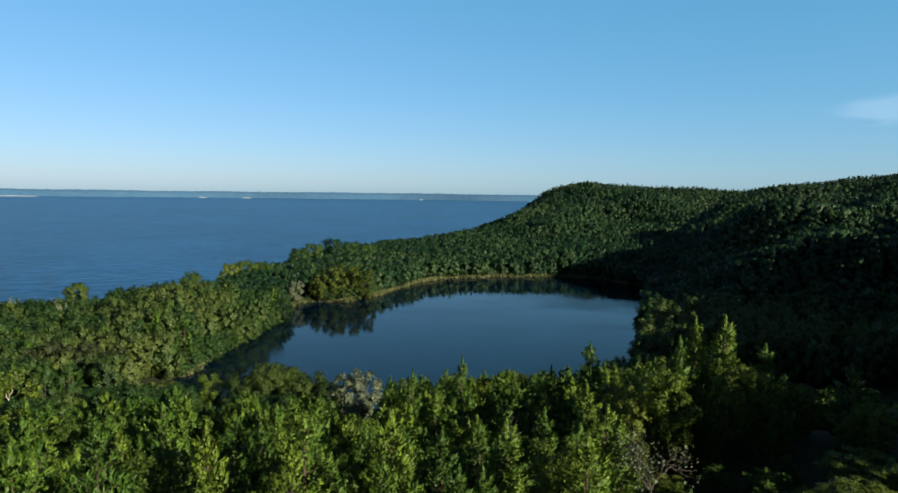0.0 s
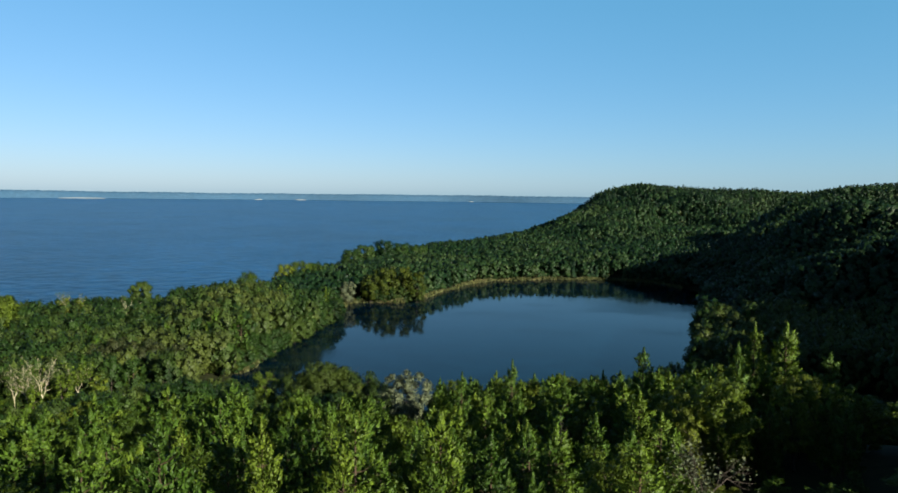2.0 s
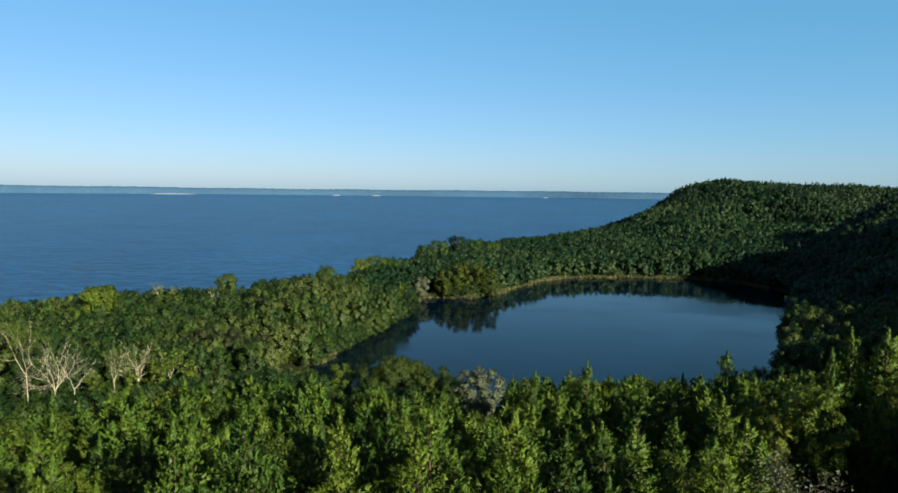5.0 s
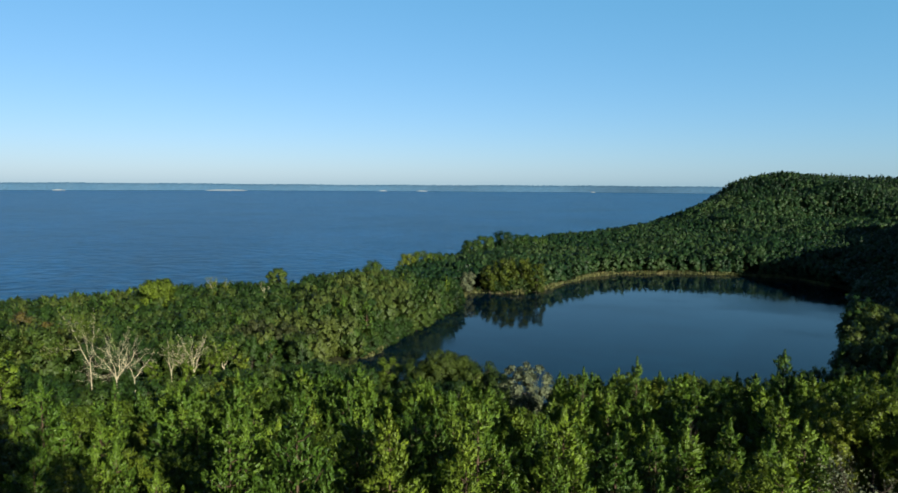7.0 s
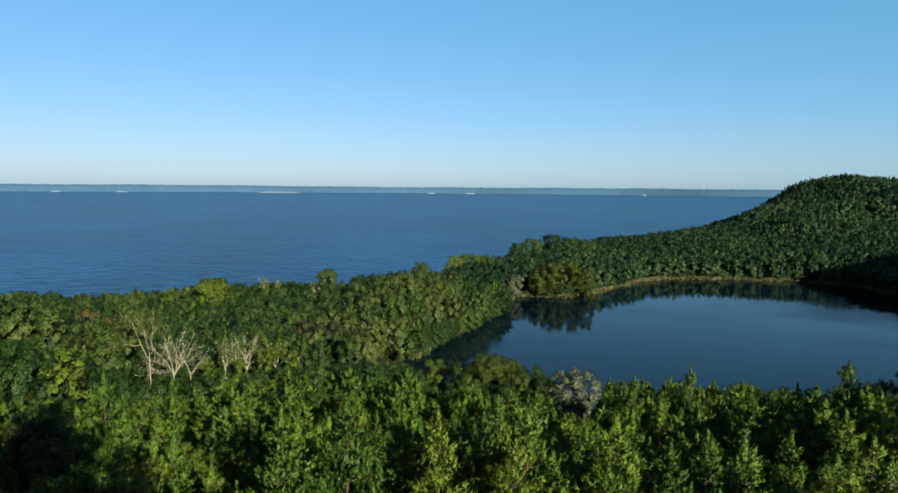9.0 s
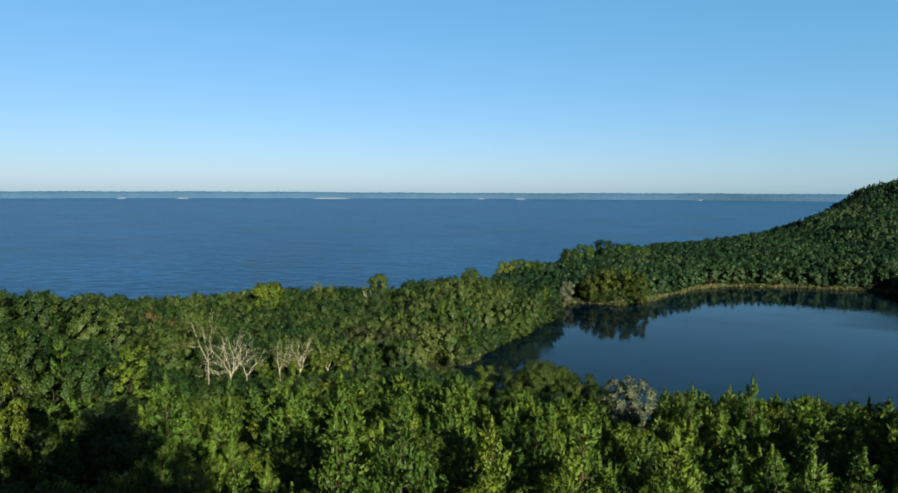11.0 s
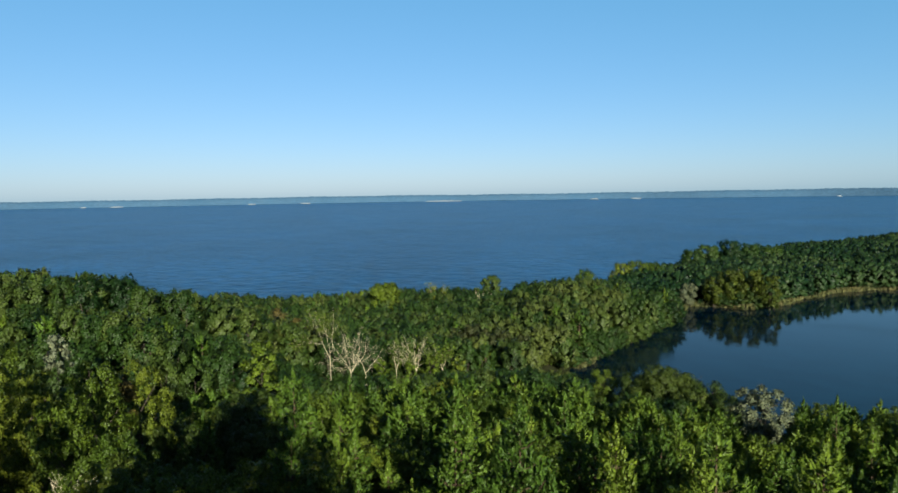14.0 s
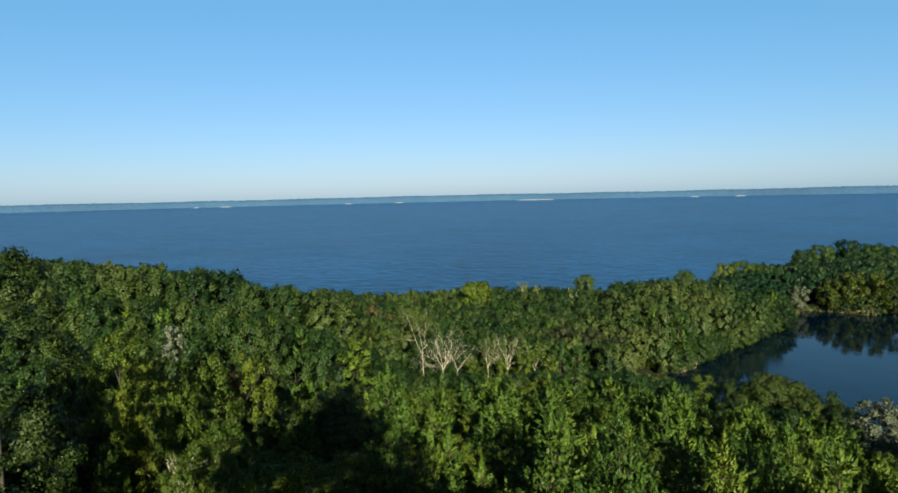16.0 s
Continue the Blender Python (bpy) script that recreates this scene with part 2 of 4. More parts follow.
M_DULL = leaf_material("dull_olive_leaves", (0.0195, 0.0250, 0.0090), (0.0220, 0.0280, 0.0100), (0.0250, 0.0310, 0.0115), leaflet=0.25, tilt=0.5, calm=0.5)
M_REED = leaf_material("reeds", (0.0460, 0.0560, 0.0230), (0.0620, 0.0700, 0.0310), (0.0800, 0.0850, 0.0420), joined=True, leaflet=0.6, gaps=0, gloss=0.1)
M_BARK = rough_material("grey_brown_bark", (0.0244, 0.0203, 0.0163), (0.0447, 0.0366, 0.0284), 3.0)
M_PINEBARK = rough_material("orange_pine_bark", (0.0229, 0.0165, 0.0114), (0.0476, 0.0317, 0.0203), 3.0)
M_DEAD = rough_material("bleached_dead_wood", (0.1904, 0.1713, 0.1142), (0.3046, 0.2729, 0.1904), 2.0)
M_SOIL = rough_material("forest_floor", (0.0057, 0.0089, 0.0025), (0.0165, 0.0190, 0.0063), 0.6, bump=1.0)
M_SAND = rough_material("pale_sand", (0.1777, 0.2094, 0.2158), (0.2285, 0.2538, 0.2538), 0.05)
# the haze over the far shore is put into this blue colour
M_FAR = rough_material("haze_blue_woods", (0.0178, 0.0457, 0.0787), (0.0229, 0.0514, 0.0838), 0.01)
M_LAKE = water_material("lake_water", (0.0004, 0.0030, 0.0060), 0.04, ((0.35, 1.0, 0.018), (1.6, 0.6, 0.007)), 0.18, (0.5, 4.0), (0.46, 0.84, 1.0))
M_SEA = water_material("sea_water", (0.0028, 0.029, 0.073), 0.32, ((0.11, 0.8, 1.3), (0.4, 0.7, 0.45)), 0.055, (0.97, 1.03))


# ---------------------------------------------------------------- the lie of the land
COAST = [(-900, 20), (-700, 60), (-450, 110), (-290, 150), (-211, 165), (-165, 197), (-150, 216), (-122, 234), (-112, 259),
         (-108, 301), (-106, 336), (-99, 390), (-88, 470), (-45, 560), (-15, 610), (30, 725), (75, 810), (95, 880), (150, 980), (260, 1150), (420, 1300)]
LAKE = [(-75, 166), (-74, 188), (-71, 211), (-66, 249), (-73, 272), (-70, 300), (-49, 297), (-38, 315), (-26, 349), (-11, 381), (17, 394),
        (57, 402), (95, 396), (112, 360), (100, 310), (84, 270), (74, 233), (62, 205), (50, 168), (20, 150), (-25, 150), (-58, 154)]
LAND = COAST + [(1500, 1300), (1500, -700), (-900, -700)]


def rounded(points, rounds=2, closed=True):
    """Corner cutting, so that a shore runs in curves."""
    pts = [Vector(p) for p in points]
    for _ in range(rounds):
        out = []
        n = len(pts)
        for i in range(n if closed else n - 1):
            p, q = pts[i], pts[(i + 1) % n]
            out += [p * 0.8 + q * 0.2, p * 0.2 + q * 0.8]
        pts = out
    return [(p.x, p.y) for p in pts]


LAKE_SHORE = rounded(LAKE)
LAND_SHORE = rounded(LAND, 1)


def inside_distance(x, y, poly):
    """Distance to a closed outline, positive inside it."""
    best = np.full(x.shape, 1e9)
    inside = np.zeros(x.shape, bool)
    for i in range(len(poly)):
        ax, ay = poly[i]
        bx, by = poly[(i + 1) % len(poly)]
        dx, dy = bx - ax, by - ay
        t = np.clip(((x - ax) * dx + (y - ay) * dy) / (dx * dx + dy * dy + 1e-9), 0, 1)
        best = np.minimum(best, np.hypot(x - ax - t * dx, y - ay - t * dy))
        cross = (ay > y) != (by > y)
        inside ^= cross & (x < (bx - ax) * (y - ay) / (by - ay + 1e-12) + ax)
    return np.where(inside, best, -best)


def smooth(v, lo, hi):
    t = np.clip((v - lo) / (hi - lo), 0, 1)
    return t * t * (3 - 2 * t)


def along(x, y, a, b):
    """Place along a line from a to b (0 to 1 between them) in metres past its ends, and the distance off it."""
    dx, dy = b[0] - a[0], b[1] - a[1]
    n = math.hypot(dx, dy)
    s = ((x - a[0]) * dx + (y - a[1]) * dy) / n
    off = np.abs((x - a[0]) * dy - (y - a[1]) * dx) / n
    over = np.maximum(np.maximum(-s, s - n), 0)
    return s / n, over, off


def edge_distance(x, y):
    return np.minimum(inside_distance(x, y, LAND_SHORE), -inside_distance(x, y, LAKE_SHORE))


def rolling(x, y, s):
    """Gentle unevenness of the ground."""
    return np.sin(x / s + 1.3 * np.sin(y / (1.7 * s))) * np.cos(y / (1.1 * s) + 0.8 * np.sin(x / (1.3 * s)))


def ground_height(x, y):
    x, y = np.asarray(x, float), np.asarray(y, float)
    edge = edge_distance(x, y)
    low = np.where(edge > 0, 3.0 * (1 - np.exp(-np.maximum(edge, 0) / 28)), np.maximum(edge * 0.3, -5))
    r, az = np.hypot(x, y), np.degrees(np.arctan2(-x, y))
    # the high bank on which the camera stands
    reach = np.interp(az, [-180, -130, -100, -75, -45, -25, -8, 45, 60, 80, 105, 125, 140, 155, 180], [20, 12, 4, 1.9, 1.5, 1.2, 1.0, 1.0, 1.1, 1.3, 1.5, 2.2, 3, 8, 20])
    bank = np.interp(r / reach, [0, 2.4, 6, 12, 45, 80, 112, 140, 165], [47.3, 47.0, 43.5, 37, 19, 11, 5.5, 1.5, 0])
    # spur to the left
    s, over, off = along(x, y, (-124, 64), (-300, 40))
    spur = 19 * np.exp(-(over / 32) ** 2 - (off / 38) ** 2)
    # headland and the ridge behind the lake
    s, over, off = along(x, y, (165, 745), (470, 640))
    crest = np.interp(s, [0, 0.25, 0.5, 0.75, 1.0], [54, 47, 43, 53, 68])
    head = crest * np.exp(-(over / 78) ** 2 - (off / 175) ** 2)
    hill = 33 * np.exp(-((x - 280) / 120) ** 2 - ((y - 400) / 130) ** 2)
    # steep spur right of the lake
    s, over, off = along(x, y, (168, 262), (205, 440))
    spur2 = 35 * np.exp(-(over / 50) ** 2 - (off / 46) ** 2)
    # ridge out of view on the sun's side of the valley, raised to shade it
    s, over, off = along(x, y, (97, 4), (255, 245))
    ridge = np.interp(s, [0, 0.25, 1], [38, 45, 60]) * np.exp(-(over / 45) ** 2 - (off / 46) ** 2)
    # knoll out of view, added to shade the slope below the viewpoint
    s, over, off = along(x, y, (63, 20), (77, 36))
    shade_knoll = 35 * np.exp(-(over / 12) ** 2 - (off / 12) ** 2)
    shoulder = 9 * np.exp(-((x - 42) / 26) ** 2 - ((y - 62) / 26) ** 2)
    hills = np.maximum.reduce([bank, spur, spur2, head, hill, ridge, shade_knoll]) + 0.35 * (hill + ridge) * (head > hill) + shoulder
    hills = np.maximum(hills, 0) * smooth(edge, 0, 30)
    hills = hills + ((3.0 + 4.0 * (1 - smooth(hills, 34, 48))) * rolling(x, y, 23.0) + 4.5 * rolling(y, x, 47.0) * smooth(x, 190, 290)) * smooth(hills, 4, 24) * smooth(r, 200, 300)
    return low + hills + 0.7 * rolling(x, y, 17.0) * smooth(edge, 5, 40) * smooth(r, 8, 40)


def mesh_np(name, V, T, mat, N=None):
    me = bpy.data.meshes.new(name)
    V, T = np.asarray(V, np.float32), np.asarray(T, np.int32)
    me.vertices.add(len(V))
    me.vertices.foreach_set("co", V.ravel())
    k = T.shape[1]
    me.loops.add(T.size)
    me.loops.foreach_set("vertex_index", T.ravel())
    me.polygons.add(len(T))
    me.polygons.foreach_set("loop_start", np.arange(len(T), dtype=np.int32) * k)
    me.update(calc_edges=True)
    me.materials.append(mat)
    if N is not None:
        me.polygons.foreach_set("use_smooth", np.ones(len(T), bool))
        me.normals_split_custom_set_from_vertices(np.asarray(N, np.float32))
    return me


def grid_sheet(name, xs, ys, zf, mat):
    X, Y = np.meshgrid(xs, ys)
    V = np.stack([X, Y, zf(X, Y)], -1).reshape(-1, 3)
    n, m = len(ys), len(xs)
    i = (np.arange(n - 1)[:, None] * m + np.arange(m - 1)).ravel()
    me = mesh_np(name, V, np.stack([i, i + 1, i + m + 1, i + m], 1), mat)
    me.polygons.foreach_set("use_smooth", np.ones(len(me.polygons), bool))
    return me


ground = new("ground", grid_sheet("ground", np.arange(-560, 900, 6.0), np.arange(-260, 1130, 6.0), ground_height, M_SOIL))
tagged(ground, "dark forest floor of the high bank, spit and hills", "ground", kind="structure")


def flat_water(name, outline, mat):
    bm = bmesh.new()
    bm.faces.new([bm.verts.new((x, y, 0)) for x, y in outline])
    bmesh.ops.triangulate(bm, faces=bm.faces[:])
    bmesh.ops.recalc_face_normals(bm, faces=bm.faces[:])
    if bm.faces[0].normal.z < 0:
        bmesh.ops.reverse_faces(bm, faces=bm.faces[:])
    me = bpy.data.meshes.new(name)
    bm.to_mesh(me)
    bm.free()
    me.materials.append(mat)
    return new(name, me)


def grown(outline, d):
    """The outline moved outwards by d (counter-clockwise or clockwise alike)."""
    c = Vector((sum(p[0] for p in outline) / len(outline), sum(p[1] for p in outline) / len(outline)))
    return [tuple(Vector(p) + (Vector(p) - c).normalized() * d) for p in outline]


tagged(flat_water("lake_water", grown(LAKE_SHORE, 7), M_LAKE), "calm dark blue lake reflecting trees and sky", "water", kind="structure")
inland = [(x + 9, y - 9) for x, y in rounded(COAST, 1, False)]
sea_rim = [(4950 * math.sin(a), 4950 * math.cos(a)) for a in np.radians(np.linspace(22, -95, 40))]
tagged(flat_water("sea_water", inland + [(560, 1400)] + sea_rim + [(-1200, -150)], M_SEA), "wide blue open water with small wind waves", "water", kind="structure")


# ---------------------------------------------------------------- building trees
def unit(a):
    return a / (np.linalg.norm(a, axis=1, keepdims=True) + 1e-9)


def tube(path, radii, sides=6):
    """A tapered tube along a path: vertices and triangles."""
    V, T = [], []
    for i, (p, r) in enumerate(zip(path, radii)):
        p = np.asarray(p, float)
        d = np.asarray(path[min(i + 1, len(path) - 1)], float) - np.asarray(path[max(i - 1, 0)], float)
        d /= np.linalg.norm(d) + 1e-9
        u = np.cross(d, (0.3, 0.9, 0.1))
        u /= np.linalg.norm(u) + 1e-9
        w = np.cross(d, u)
        for k in range(sides):
            a = 2 * math.pi * k / sides
            V.append(p + r * (math.cos(a) * u + math.sin(a) * w))
    for i in range(len(path) - 1):
        for k in range(sides):
            a, b = i * sides + k, i * sides + (k + 1) % sides
            T += [(a, b, b + sides), (a, b + sides, a + sides)]
    return np.array(V), np.array(T, int)


def joined(pieces):
    """Joins sets of vertices and triangles (and, where all have them, normals)."""
    V, T, N, n = [], [], [], 0
    for v, t, *nn in pieces:
        if len(v):
            V.append(v)
            T.append(np.asarray(t) + n)
            N += nn
            n += len(v)
    return (np.concatenate(V), np.concatenate(T), np.concatenate(N)) if len(N) == len(V) else (np.concatenate(V), np.concatenate(T))


def cards(P, N, size, rng, soft, long=1.0):
    """A small leaf spray (rhombus, slightly folded) at each place P, facing N; soft: the way the foliage there faces."""
    n = len(P)
    N = unit(N)
    U = unit(np.cross(N, rng.normal(size=(n, 3))))
    W = np.cross(N, U)
    s = size * rng.uniform(0.55, 1.4, (n, 1))
    q = rng.uniform(-0.45, 0.45, (n, 1))
    V = np.stack([P - U * s * 0.62 * long - W * s * 0.4, P + U * s * 0.62 * long - W * s * (0.4 + 0.3 * q), P + W * s * 0.75 + U * s * q], 1).reshape(-1, 3)
    return V, np.arange(n * 3).reshape(-1, 3), np.repeat(unit(soft + 0.6 * N), 3, 0)


def solid(sides):
    """Corners and faces of a ball with twenty or eight sides."""
    if sides == 8:
        return np.array([(1, 0, 0), (-1, 0, 0), (0, 1, 0), (0, -1, 0), (0, 0, 1), (0, 0, -1)], float), np.array([(0, 2, 4), (2, 1, 4), (1, 3, 4), (3, 0, 4), (2, 0, 5), (1, 2, 5), (3, 1, 5), (0, 3, 5)])
    bm = bmesh.new()
    bmesh.ops.create_icosphere(bm, subdivisions=1, radius=1)
    made = (np.array([v.co[:] for v in bm.verts]), np.array([[v.index for v in f.verts] for f in bm.faces]))
    bm.free()
    return made


SOLIDS = {8: solid(8), 20: solid(20)}


def ball(c, r, sides=20):
    """A rough core inside a lobe."""
    V, T = SOLIDS[sides]
    return V * r + c, T, V


def crown_lobes(rng, n, radius, height, base, droop=0.0):
    """Lobes of a broad crown: centres and radii."""
    C, R = [], []
    for i in range(n):
        f = (i + 0.5) / n
        a = i * 2.399 + rng.uniform(-0.5, 0.5)
        zz = base + (height - base) * (0.12 + 0.8 * f)
        prof = math.sqrt(max(0.05, 1 - (2 * (0.18 + 0.74 * f) - 1) ** 2))
        d = radius * prof * rng.uniform(0.3, 0.88)
        r = radius * rng.uniform(0.32, 0.52) * (0.75 + 0.3 * prof) * math.sqrt(13 / max(n, 13))
        C.append((d * math.cos(a), d * math.sin(a), min(zz, height - r * 0.85)))
        R.append(r)
    return np.array(C), np.array(R)


def leafy_crown(rng, lobes, leaves, size, radius, height, base, core=0.5, merge=0.3, sides=20):
    C, R = crown_lobes(rng, lobes, radius, height, base)
    pick = rng.choice(lobes, leaves * 2, p=R ** 2 / (R ** 2).sum())
    D = rng.normal(size=(leaves * 2, 3))
    mid = np.array([0, 0, base + (height - base) * 0.4])
    out = C[pick] - mid
    D += 0.7 * out / (np.linalg.norm(out, axis=1, keepdims=True) + 1e-6) + [0, 0, 0.35]
    D /= np.linalg.norm(D, axis=1, keepdims=True)
    P = C[pick] + D * R[pick][:, None] * rng.uniform(0.68, 1.16, (leaves * 2, 1)) * [1, 1, 0.85]
    dist = np.linalg.norm(P[:, None] - C[None], axis=2) / R[None]
    keep = np.nonzero((dist < 0.6).sum(1) == 0)[0][:leaves]
    whole = [1 / radius ** 2, 1 / radius ** 2, 4 / (height - base) ** 2]
    mid = np.array([0, 0, base + (height - base) * 0.35])
    leafv = cards(P[keep], D[keep] + rng.normal(size=(len(keep), 3)) * 0.45, size, rng, unit((1 - merge) * D[keep] + merge * 1.4 * unit((P[keep] - mid) * whole)))
    cores = [ball(c, r * core, sides) for c, r in zip(C, R)]
    cores = [(v, t, unit((1 - merge) * n + merge * 1.4 * unit((v - mid) * whole))) for v, t, n in cores]
    return joined([leafv] + cores)


def limbs(rng, n, radius, height, base, r0):
    """Trunk and main limbs."""
    lean = rng.uniform(-0.25, 0.25, 2)
    top = height * 0.8
    trunk = [(0, 0, -1.0), (0, 0, 0.3)] + [(lean[0] * k, lean[1] * k, top * k / 4) for k in (1, 2, 3, 4)]
    parts = [tube(trunk, [r0 * 1.35, r0 * 1.1, r0 * 0.85, r0 * 0.65, r0 * 0.4, r0 * 0.15], 6)]
    for i in range(n):
        z0 = base * 0.7 + (top - base * 0.7) * i / n
        a = i * 2.4 + rng.uniform(-0.4, 0.4)
        L = radius * rng.uniform(0.5, 0.8)
        p = [(0, 0, z0), (L * 0.5 * math.cos(a), L * 0.5 * math.sin(a), z0 + L * 0.35), (L * math.cos(a + 0.2), L * math.sin(a + 0.2), z0 + L * 0.85)]
        parts.append(tube(p, [r0 * 0.45, r0 * 0.3, r0 * 0.08], 4))
    return joined(parts)


def pine_meshes(rng, height, radius, whorls, plumes, needles, base, size):
    """A young pine: whorls of upturned boughs that end in dense plumes of needles, and a slim leader."""
    wood = [tube([(0, 0, -1), (0, 0, height * 0.4), (0, 0, height * 0.75), (0, 0, height - 0.2)], [0.13, 0.1, 0.05, 0.012], 6)]
    C, D, S = [], [], []
    for w in range(whorls):
        f = max((w + rng.uniform(-0.3, 0.3)) / whorls, 0)
        z0 = base + (height - 0.7 - base) * f
        L0 = radius * (1 - f ** 1.3) * (0.6 + 0.4 * min(1, (f + 0.02) * 5)) + 0.12
        k = 6 if f < 0.5 else 5 if f < 0.8 else 4
        for j in range(k):
            if rng.uniform() < 0.15:
                continue
            a = 2 * math.pi * (j + rng.uniform(-0.3, 0.3)) / k + w * 0.9
            L = L0 * rng.uniform(0.45, 1.3)
            out = np.array([math.cos(a), math.sin(a), 0])
            tip = out * L + [0, 0, z0 + L * (0.22 + 0.4 * f) + rng.uniform(-0.1, 0.15)]
            root = np.array([0, 0, z0])
            elbow = root * 0.45 + tip * 0.55 - [0, 0, 0.12 * L]
            wood.append(tube([root, elbow, tip], [0.032, 0.022, 0.01], 3))
            n = max(1, int(round(plumes * L / radius + 0.3)))
            for q in range(n):
                g = 1.0 - 0.62 * q / max(n, 1)
                p = root * (1 - g) ** 2 + 2 * g * (1 - g) * elbow + tip * g * g
                C.append(p + rng.normal(size=3) * [0.14, 0.14, 0.06] * (1 + 0.8 * (q > 0)))
                D.append(out * 0.55 + [0, 0, 0.85] + rng.normal(size=3) * 0.22)
                S.append(rng.uniform(0.75, 1.2) * (0.8 + 0.35 * L / radius))
    for q in range(5):
        C.append(np.array([0, 0, height - 0.2 - 0.2 * q]))
        D.append(np.array([0, 0, 1.0]) + rng.normal(size=3) * 0.05)
        S.append(0.35 + 0.1 * q)
    C, D, S = np.array(C), unit(np.array(D)), np.array(S)
    n = len(C)
    C, D, S = np.repeat(C, needles, 0), np.repeat(D, needles, 0), np.repeat(S, needles)[:, None]
    B = unit(rng.normal(size=C.shape) + 0.25 * D)
    along_ = (B * D).sum(1, keepdims=True) * D
    P = C + (B - along_) * 0.3 * S + along_ * 0.52 * S
    N = unit(B - along_ * 0.4)
    face = unit(B - 0.5 * along_ + 0.35 * unit(C * [1, 1, 0] + [0, 0, 0.4]))
    # sprays run along the plume
    W = unit(np.cross(N, D) + 1e-4)
    U = D + rng.normal(size=D.shape) * 0.35
    s = size * rng.uniform(0.6, 1.3, (len(P), 1)) * np.sqrt(S)
    V = np.stack([P - U * s * 0.5 + W * s * 0.4, P - U * s * 0.5 - W * s * 0.4, P + U * s * 0.8 + N * s * 0.1], 1).reshape(-1, 3)
    return joined(wood), (V, np.arange(len(P) * 3).reshape(-1, 3), np.repeat(face, 3, 0))


def bare_meshes(rng, foot, height, spread, trunks, forks=5, r0=0.06):
    """A leafless tree, forking again and again from foot up to height: one leading shoot at every fork and thinner side shoots. Also the tips of its twigs."""
    parts, tips = [], []

    def grow(p, d, L, r, depth):
        q = p + d * L * 0.5 + rng.normal(size=3) * L * 0.05
        e = p + d * L + rng.normal(size=3) * L * 0.07
        parts.append(tube([p, q, e], [r, r * 0.88, r * 0.78], 5 if depth > 3 else 3))
        if depth == 0:
            tips.append(e)
            return
        lead = d + rng.normal(size=3) * 0.2 + [0, 0, 0.05]
        grow(e, lead / np.linalg.norm(lead), L * rng.uniform(0.74, 0.9), r * 0.74, depth - 1)
        for start, share in ((e, 0.95), (q, 0.7)):
            if rng.uniform() < share:
                side = d + rng.normal(size=3) * 0.62 + [0, 0, 0.05]
                grow(start, side / np.linalg.norm(side), L * rng.uniform(0.5, 0.85), r * 0.55, depth - 1)

    for k in range(trunks):
        a = 2 * math.pi * k / trunks + rng.uniform(-0.5, 0.5)
        d = np.array([math.cos(a) * spread, math.sin(a) * spread, 1.0])
        grow(np.zeros(3), d / np.linalg.norm(d), (height - foot) * 0.27, r0, forks)
    V, T = joined(parts)
    tips = np.array(tips)
    rise = (height - foot) / V[:, 2].max()
    V[:, 2], tips[:, 2] = V[:, 2] * rise + foot, tips[:, 2] * rise + foot
    return joined([(V, T), tube([(0, 0, -0.8), (0.1, 0, foot * 0.5), (0, 0, foot + 0.1)], [r0 * 1.5, r0 * 1.25, r0], 6)]), tips


def tree_thing(name, trunk, crown, trunk_mat, crown_mat, label, group):
    """A tree: an Empty at its foot with the trunk and the crown under it."""
    ob = new(name)
    ob.empty_display_size = 0.5
    tagged(ob, label, "tree", group)
    for part_name, data, mat in (("trunk", trunk, trunk_mat), ("crown", crown, crown_mat)):
        if data is not None:
            child = new(part_name, mesh_np(name + "_" + part_name, data[0], data[1], mat, data[2] if len(data) > 2 else None))
            child.parent = ob
    return ob


def stand(az, r):
    """The place at a bearing (degrees to the left of +y) and a distance, on the ground."""
    x, y = -r * math.sin(radians(az)), r * math.cos(radians(az))
    return x, y, float(ground_height(np.array([x]), np.array([y]))[0])


def planted(x, y, z, turn, tall, wide):
    return Matrix.Translation((x, y, z)) @ Matrix.Rotation(turn, 4, "Z") @ Matrix.Diagonal((wide, wide, tall, 1))


rng = np.random.default_rng(7)
PINE_H, LEAF_H = 11.0, 12.0
pines, leafies, pines_b, leafies_b, PINE_CROWNS, LEAF_CROWNS = [], [], [], [], [], []
PINE_LABEL, LEAF_LABEL = "young green pine with upright shoots on the wooded slope", "dense green broadleaved tree on the wooded slope"
for k in range(5):
    w, c = pine_meshes(rng, PINE_H, 1.75 + 0.2 * k, 18, 3, 33, 0.8, 0.215)
    pines.append(tree_thing("pine_tree", w, c, M_PINEBARK, M_PINE, PINE_LABEL, "pines on the slope"))
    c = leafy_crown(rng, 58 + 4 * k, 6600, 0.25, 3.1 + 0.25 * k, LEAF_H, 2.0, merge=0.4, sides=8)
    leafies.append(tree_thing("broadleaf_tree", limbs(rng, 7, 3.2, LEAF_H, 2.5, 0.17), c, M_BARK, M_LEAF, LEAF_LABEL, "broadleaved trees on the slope"))
